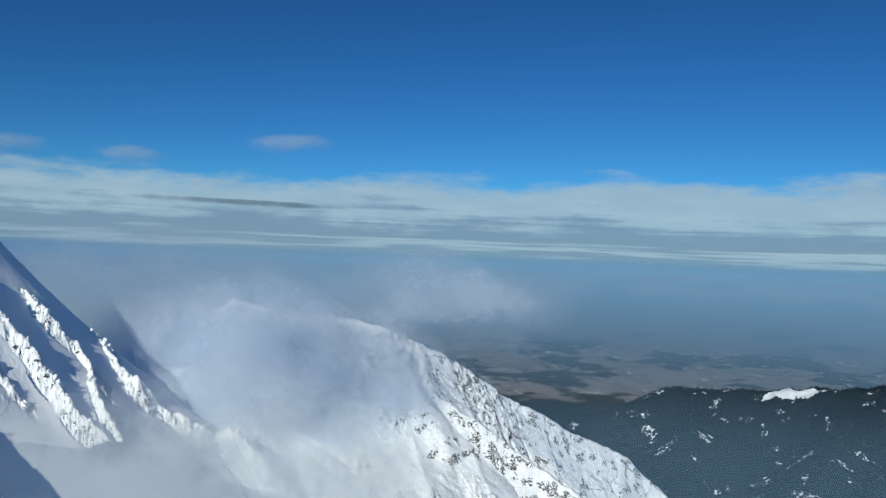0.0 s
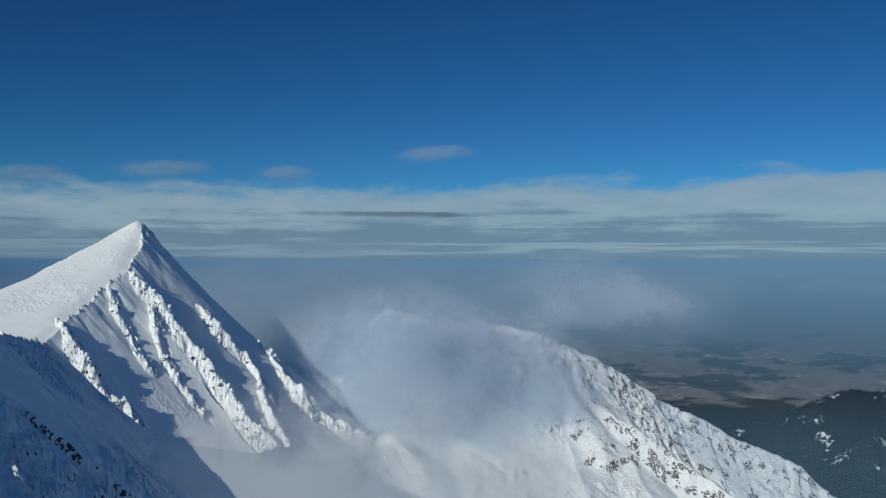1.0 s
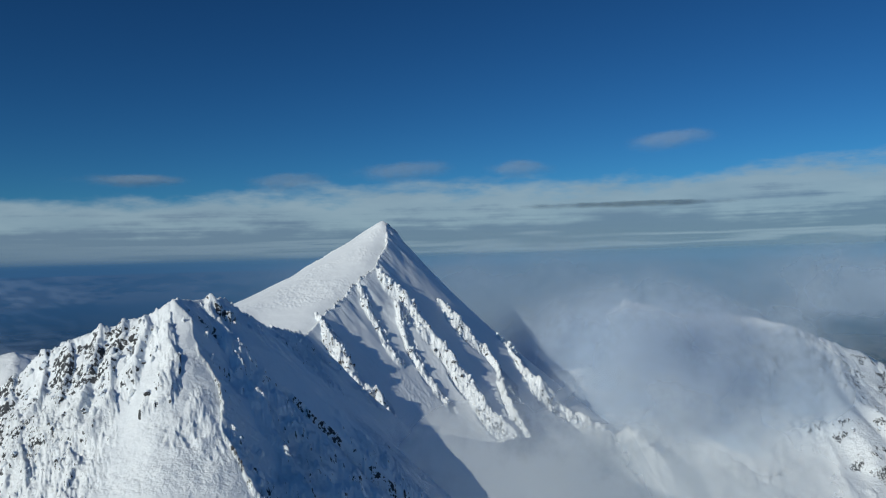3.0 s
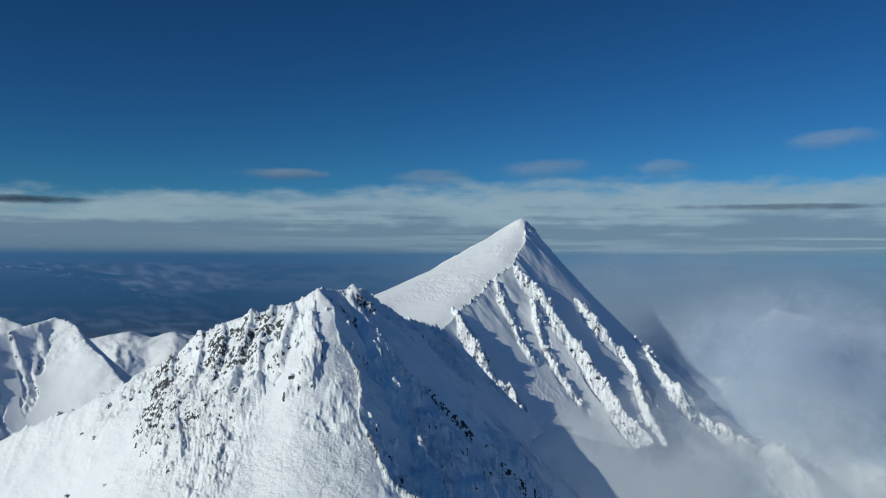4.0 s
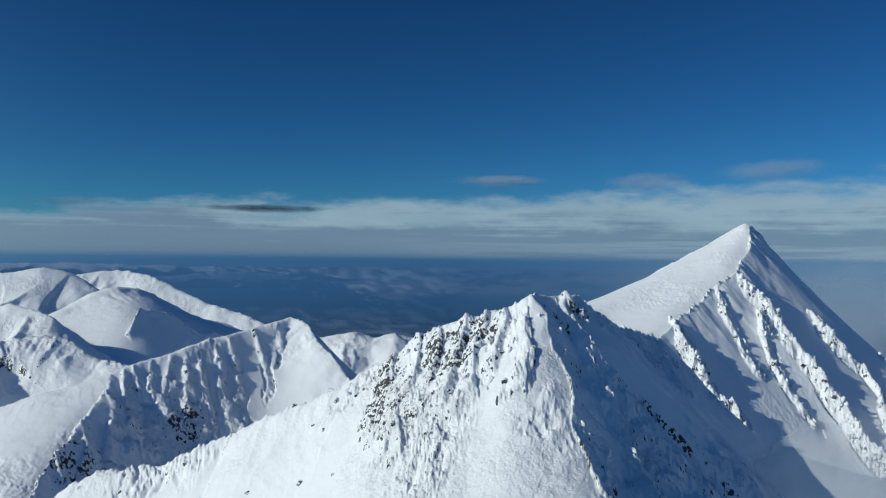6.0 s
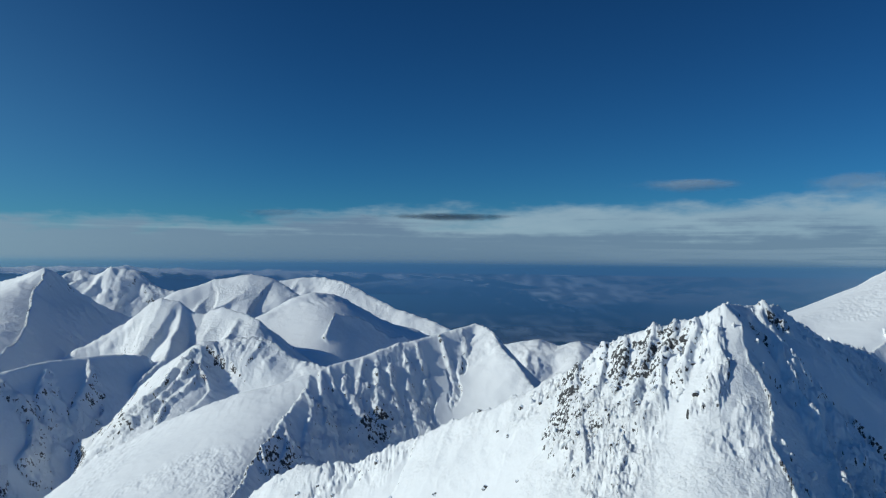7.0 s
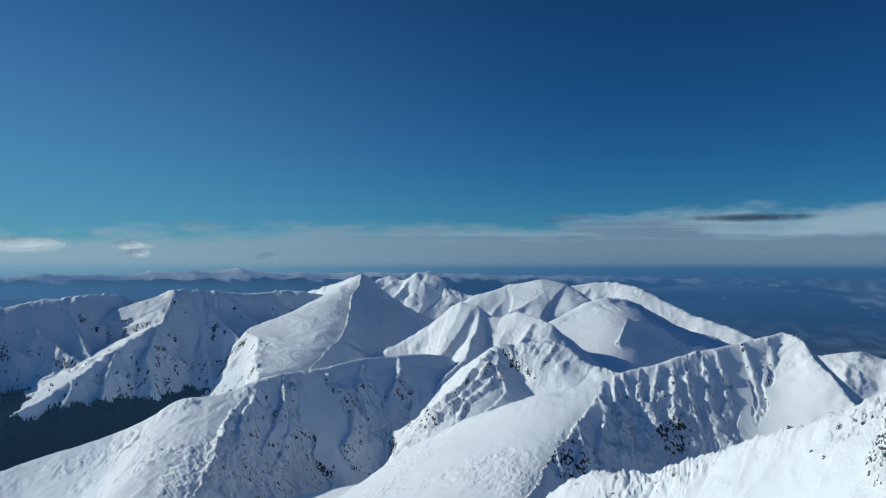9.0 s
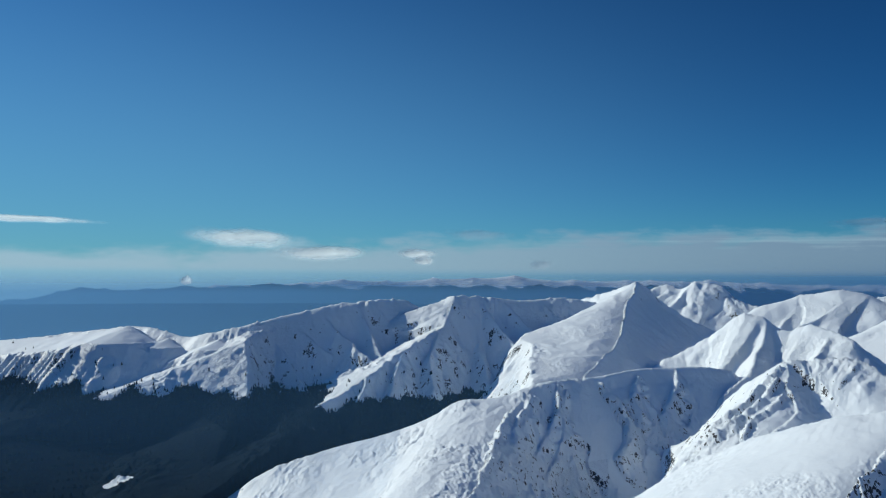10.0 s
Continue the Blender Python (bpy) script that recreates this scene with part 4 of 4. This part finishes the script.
# an added blue-tinted sheet paints the sunlit haze before the far range
air, an = material("far_haze_tint")
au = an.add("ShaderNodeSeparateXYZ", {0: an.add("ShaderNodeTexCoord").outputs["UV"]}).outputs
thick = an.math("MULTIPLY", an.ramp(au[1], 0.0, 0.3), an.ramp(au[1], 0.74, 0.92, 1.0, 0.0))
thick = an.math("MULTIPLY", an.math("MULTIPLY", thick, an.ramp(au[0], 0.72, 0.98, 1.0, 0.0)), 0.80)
haze_scatter = an.add("ShaderNodeMixShader", {0: 0.85, 1: an.add("ShaderNodeBsdfDiffuse", {"Color": (0.12, 0.29, 0.55, 1)}).outputs[0],
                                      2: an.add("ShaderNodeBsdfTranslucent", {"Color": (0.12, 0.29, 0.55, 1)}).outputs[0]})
an.add("ShaderNodeOutputMaterial", {"Surface": an.add("ShaderNodeMixShader", {0: thick, 1: an.add("ShaderNodeBsdfTransparent").outputs[0], 2: haze_scatter.outputs[0]}).outputs[0]})
tagged(curved_sheet("haze", (58, 178), 3350, (-9.0, 1.0), air, 90, 24), "tinted sheet standing in for pale blue haze before the far range", "haze", kind="stuff")

bank = new("fog_bank")
tagged(bank, "soft grey-white fog bank drifting round the rocky ridge", "cloud")
# shaded and sunlit fog are painted as a darker and a lighter tint
SHADED_FOG, SUNLIT_FOG = (0.56, 0.67, 0.80), (0.78, 0.84, 0.88)
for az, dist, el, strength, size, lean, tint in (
        ((-4, 27), 985, (-16, 0.2), 0.95, 150, 0.6, SHADED_FOG), ((0, 24), 960, (-15, -0.8), 0.92, 110, 0.6, SHADED_FOG), ((-10, 5), 990, (-5.5, 0.3), 0.5, 60, 0.3, SHADED_FOG),
        ((4, 24), 900, (-16, -1.5), 0.8, 110, 0.3, SHADED_FOG), ((-12, 10), 1120, (-8, 1.5), 0.4, 140, 0.5, SHADED_FOG), ((-4, 46), 1300, (-13, 3.5), 0.5, 400, 0.5, SHADED_FOG),
        ((-2, 30), 475, (-22, -6.5), 0.6, 80, 0.3, SUNLIT_FOG), ((-4, 24), 455, (-23, -9), 0.65, 70, 0.3, SUNLIT_FOG), ((9, 34), 440, (-25, -8), 0.75, 70, 0.3, SUNLIT_FOG)):
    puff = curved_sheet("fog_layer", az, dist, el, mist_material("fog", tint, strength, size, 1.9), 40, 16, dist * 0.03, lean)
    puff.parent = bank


# ---- rime towers and bare crags, standing on the two near peaks ----
def crag_mesh(name, mat, seed, tall):
    """A leaning, faceted lump with a broad foot."""
    bm = bmesh.new()
    bmesh.ops.create_icosphere(bm, subdivisions=2, radius=1.0)
    for v in bm.verts:
        n1 = noise.noise(v.co * 1.3 + Vector((seed * 7.1, 0, 0)))
        n2 = noise.noise(v.co * 3.1 + Vector((0, seed * 3.7, 0)))
        v.co *= 1 + 0.55 * n1 + 0.40 * n2
        v.co.z *= tall
        foot = max(0.0, -v.co.z / tall)
        v.co.x *= 1 + 0.5 * foot
        v.co.y *= 1 + 0.5 * foot
        v.co.x += 0.25 * v.co.z
    me = bpy.data.meshes.new(name)
    bm.to_mesh(me)
    bm.free()
    for p in me.polygons:
        p.use_smooth = mat is near_snow
    me.materials.append(mat)
    return me


crag_stone, cs = material("snow_dusted_crag")
up = cs.add("ShaderNodeSeparateXYZ", {0: cs.add("ShaderNodeNewGeometry").outputs["Normal"]}).outputs[2]
place = cs.add("ShaderNodeTexCoord").outputs["Object"]
speckle = cs.noise(place, 2.5, 5, 0.65)
dust = cs.ramp(cs.math("ADD", up, cs.math("MULTIPLY_ADD", speckle, 1.2, -0.6)), 0.1, 0.35)
face = cs.mix(cs.noise(place, 6.0, 4), (0.026, 0.029, 0.035), (0.10, 0.10, 0.105))
cs.add("ShaderNodeOutputMaterial", {"Surface": cs.add("ShaderNodeBsdfPrincipled", {
    "Base Color": cs.mix(dust, face, (0.76, 0.83, 0.91)), "Roughness": 0.85, "Specular IOR Level": 0.15,
    "Normal": cs.add("ShaderNodeBump", {"Strength": 0.6, "Distance": 0.3, "Height": speckle}).outputs[0]}).outputs[0]})


def set_crags(owner, key, name, meshes, count, size, want, seed):
    rng = np.random.RandomState(seed)
    A, D, z, _ = SURFACE[key]
    p = (want(*ROUGH[key], A, D) * D * D).ravel()
    for i in rng.choice(p.size, count, replace=False, p=p / p.sum()):
        a, d = A.ravel()[i], D.ravel()[i]
        k = rng.uniform(*size)
        ob = new(name, meshes[rng.randint(len(meshes))])
        ob.location = (*(heading(a) * d), z.ravel()[i] - 0.35 * k)
        ob.rotation_euler = (rng.uniform(-0.3, 0.3), rng.uniform(-0.3, 0.3), rng.uniform(0, 6.28))
        ob.scale = (k * rng.uniform(0.7, 1.1), k * rng.uniform(0.7, 1.1), k)
        ob.parent = owner


peak, summit = bpy.data.objects["mountain_peak"], bpy.data.objects["mountain_summit"]
towers = [crag_mesh("rime_tower", near_snow, i, 1.7) for i in range(6)]
rocks = [crag_mesh("crag", crag_stone, 20 + i, 1.1) for i in range(6)]
set_crags(peak, "front", "rime_tower", towers, 150, (0.6, 1.5), lambda away, steep, crust, A, D: (away < 14) * (A < 60) * (D > 270) * step(steep, 0.5, 1.2), 3)
set_crags(peak, "front", "crag", rocks, 130, (0.6, 1.7), lambda away, steep, crust, A, D: (away < 60) * (A > 44.5) * (A < 80) * step(steep, 0.7, 1.5) + 2.0 * (np.hypot((A - 51) / 4, (D - 372) / 25) < 1), 4)
set_crags(summit, "summit", "rime_tower", towers, 290, (0.8, 2.3), lambda away, steep, crust, A, D: (away < 16) * (crust > 0.97) * (A < 37) * step(steep, 0.6, 1.4), 5)
set_crags(summit, "summit", "crag", rocks, 90, (1.0, 2.2), lambda away, steep, crust, A, D: (away < 30) * (crust > 0.97) * (A < 37) * step(steep, 0.9, 1.8), 6)
for owner, key, count, size, lo, wide in (("snow_ridge", "mid", 18, (0.7, 1.7), 1.0, 70), ("snow_knoll", "knoll", 25, (0.8, 2.0), 1.0, 90), ("snow_spine", "spine", 30, (0.8, 2.0), 1.0, 90),
                                          ("mountain_shoulder", "east", 110, (1.5, 3.6), 0.6, 90), ("snow_saddle", "hump", 14, (1.0, 2.2), 0.8, 120), ("pyramid_peak", "pyramid", 24, (1.4, 3.0), 1.0, 140), ("long_ridge", "long", 24, (1.2, 2.8), 1.0, 120)):
    set_crags(bpy.data.objects[owner], key, "crag", rocks, count, size, lambda away, steep, crust, A, D: (away < wide) * step(steep, lo, lo + 0.8) * (SURFACE[key][3] < 0.1) * (SURFACE[key][2] > low_ground(D)), 7)


# ---- forests ----
def conifer_stuff(name, label, key, count, height, chance, seed):
    """A wood of small spruces standing on a mountain wherever its cover says so."""
    rng = np.random.RandomState(seed)
    A, D, z, wood = SURFACE[key]
    p = (chance(wood, z - EYE_Z) * D * (z > low_ground(D) - 5)).ravel()
    pick = rng.choice(p.size, count, p=p / p.sum())
    a = np.radians(A.ravel()[pick] + rng.uniform(-0.5, 0.5, count) * (A[0, 1] - A[0, 0]))
    d, base = D.ravel()[pick], z.ravel()[pick] - 0.8
    h = height * rng.uniform(0.55, 1.25, count)
    sides = 5
    ring = np.arange(sides) * 2 * math.pi / sides
    # two stacked skirts of branches make one tree
    verts, faces = [], []
    turn = rng.uniform(0, 6.28, count)
    x0, y0 = -d * np.sin(a), d * np.cos(a)
    for lo, hi, r in ((0.08, 0.70, 0.26), (0.45, 1.0, 0.17)):
        wide = r * h * rng.uniform(0.8, 1.2, count)
        rx = x0[:, None] + wide[:, None] * np.cos(ring + turn[:, None])
        ry = y0[:, None] + wide[:, None] * np.sin(ring + turn[:, None])
        rz = np.repeat((base + lo * h)[:, None], sides, 1)
        foot = np.stack([rx, ry, rz], -1)
        tip = np.stack([x0, y0, base + hi * h], -1)[:, None, :]
        verts.append(np.concatenate([foot, tip], 1))
    co = np.concatenate(verts, 1).reshape(-1, 3)
    n = 2 * (sides + 1)
    tri = np.array([[b + i, b + (i + 1) % sides, b + sides] for b in (0, sides + 1) for i in range(sides)])
    tri = (np.arange(count)[:, None, None] * n + tri[None]).reshape(-1, 3)
    me = bpy.data.meshes.new(name)
    me.vertices.add(len(co))
    me.vertices.foreach_set("co", co.astype(np.float32).ravel())
    me.loops.add(tri.size)
    me.loops.foreach_set("vertex_index", tri.astype(np.int32).ravel())
    me.polygons.add(len(tri))
    me.polygons.foreach_set("loop_start", np.arange(0, tri.size, 3, dtype=np.int32))
    me.update(calc_edges=True)
    me.materials.append(needles)
    return tagged(new(name, me), label, "forest", kind="stuff")


needles, nn = material("spruce_needles")
spread = nn.add("ShaderNodeNewGeometry").outputs["Random Per Island"]
leafy = nn.add("ShaderNodeBsdfPrincipled", {"Base Color": nn.mix(spread, (0.010, 0.017, 0.024), (0.028, 0.042, 0.050)), "Roughness": 1.0, "Specular IOR Level": 0.0})
nn.add("ShaderNodeOutputMaterial", {"Surface": leafy.outputs[0]})
SURFACE["ground"] = (np.degrees(GA), GD, gz, wooded * step(np.degrees(GA), 92, 98) * (1 - step(np.degrees(GA), 144, 150)) * step(GD, 1250, 1400) * (1 - step(GD, 2050, 2150)))
conifer_stuff("conifer_forest", "dark spruce forest on the valley floor", "ground", 9000, 9.0, lambda w, z: w, 3)
conifer_stuff("conifer_forest", "dark spruce forest on the lower mountain slopes", "long", 16000, 9.0, lambda w, z: step(w, 0.15, 0.7) * step(z, -345, -320) + 0.006 * step(-z, 190, 270), 1)
conifer_stuff("conifer_forest", "dark spruce forest covering the ridge above the plain", "hills", 12000, 6.5, lambda w, z: step(w, 0.2, 0.8), 2)


# ---- clouds in the sky ----
def lens_cloud(name, az, dist, el, wide, deep, tall, strength, label, seed):
    """A lens of vapour with frayed ends: leaning skins one behind the other, each bulging at its middle."""
    rng = np.random.RandomState(seed)
    cloud = new(name)
    centre = heading(az) * dist
    cloud.location = (centre[0], centre[1], EYE_Z + dist * math.tan(radians(el)))
    cloud.rotation_euler = (0, 0, radians(az))
    U, V = np.meshgrid(np.linspace(0, 1, 40), np.linspace(0, 1, 12))
    tilt = rng.uniform(-0.3, 0.3)
    for k, size in enumerate((1.0, 0.82, 0.66)):
        cu, cv = (2 * U - 1) * size, (2 * V - 1) * size
        dome = np.maximum(1 - cu ** 2, 0) * np.maximum(1 - cv ** 2, 0)
        x = cu * wide * 1.3
        y = cv * tall * 0.5 - dome * tall * 0.6 - k * tall * 0.8
        z = cv * tall * 1.2 + tall * tilt * cu + tall * 0.3 * fbm(U * 3 + seed, V + k, 3)
        skin = with_uv(grid_mesh("cloud_layer", x, y, z, None, cloud_stuff[strength]), U, V)
        skin.parent = cloud
    return tagged(cloud, label, "cloud", "clouds in the sky")


cloud_stuff = {v: mist_material("cloud_vapour", c, {0.75: 0.5, 0.5: 0.3, 0.4: 0.16}[v], sz, 0.9 if v == 0.75 else 1.6, thin) for v, c, sz, thin in ((0.75, (0.88, 0.92, 0.95), 120, 0.9), (0.5, (0.15, 0.23, 0.31), 200, 0.6), (0.4, (0.74, 0.82, 0.88), 150, 0.7))}
for (az, el, wide, deep, tall), strength, label in (
        ((131.7, 3.21, 409, 205, 22), 0.75, "bright white lens-shaped cloud over the far range"),
        ((117.5, 2.30, 325, 162, 61), 0.75, "bright white lens-shaped cloud over the far range"),
        ((112.2, 1.32, 281, 140, 50), 0.75, "bright white lens-shaped cloud over the far range"),
        ((105.5, 1.35, 123, 62, 33), 0.75, "bright white lens-shaped cloud over the far range"),
        ((105.0, 0.87, 66, 33, 33), 0.75, "small white puff of cloud below a lens cloud"),
        ((121.2, -0.63, 36, 18, 33), 0.75, "small white puff of cloud above the far range"),
        ((101.2, 2.70, 213, 107, 39), 0.4, "thin pale streak of cloud"),
        ((96.7, 0.66, 73, 36, 33), 0.4, "small pale puff of cloud"),
        ((63.9, 3.37, 434, 217, 22), 0.5, "dark grey streak of cloud in the stratus bank"),
        ((63.8, 3.25, 317, 159, 22), 0.5, "dark grey streak of cloud in the stratus bank"),
        ((37.2, 5.40, 246, 123, 61), 0.4, "pale lens-shaped cloud above the stratus bank"),
        ((29.1, 5.98, 297, 149, 72), 0.4, "pale lens-shaped cloud above the stratus bank"),
        ((46.9, 5.50, 224, 112, 44), 0.4, "thin pale wisp of cloud"),
        ((10.6, 7.42, 250, 103, 66), 0.4, "thin pale wisp of cloud"),
        ((13.5, 3.25, 660, 330, 22), 0.5, "dark grey streak of cloud in the stratus bank"),
        ((47.3, 5.51, 308, 154, 39), 0.4, "thin pale wisp of cloud"),
        ((75.9, 3.42, 200, 100, 28), 0.4, "thin pale streak of cloud"),
        ((20.8, 5.96, 196, 98, 61), 0.4, "pale lens-shaped cloud above the stratus bank"),
):
    lens_cloud("cloud", az, 4700, el, wide, deep, tall, strength, label, int(wide) % 97)
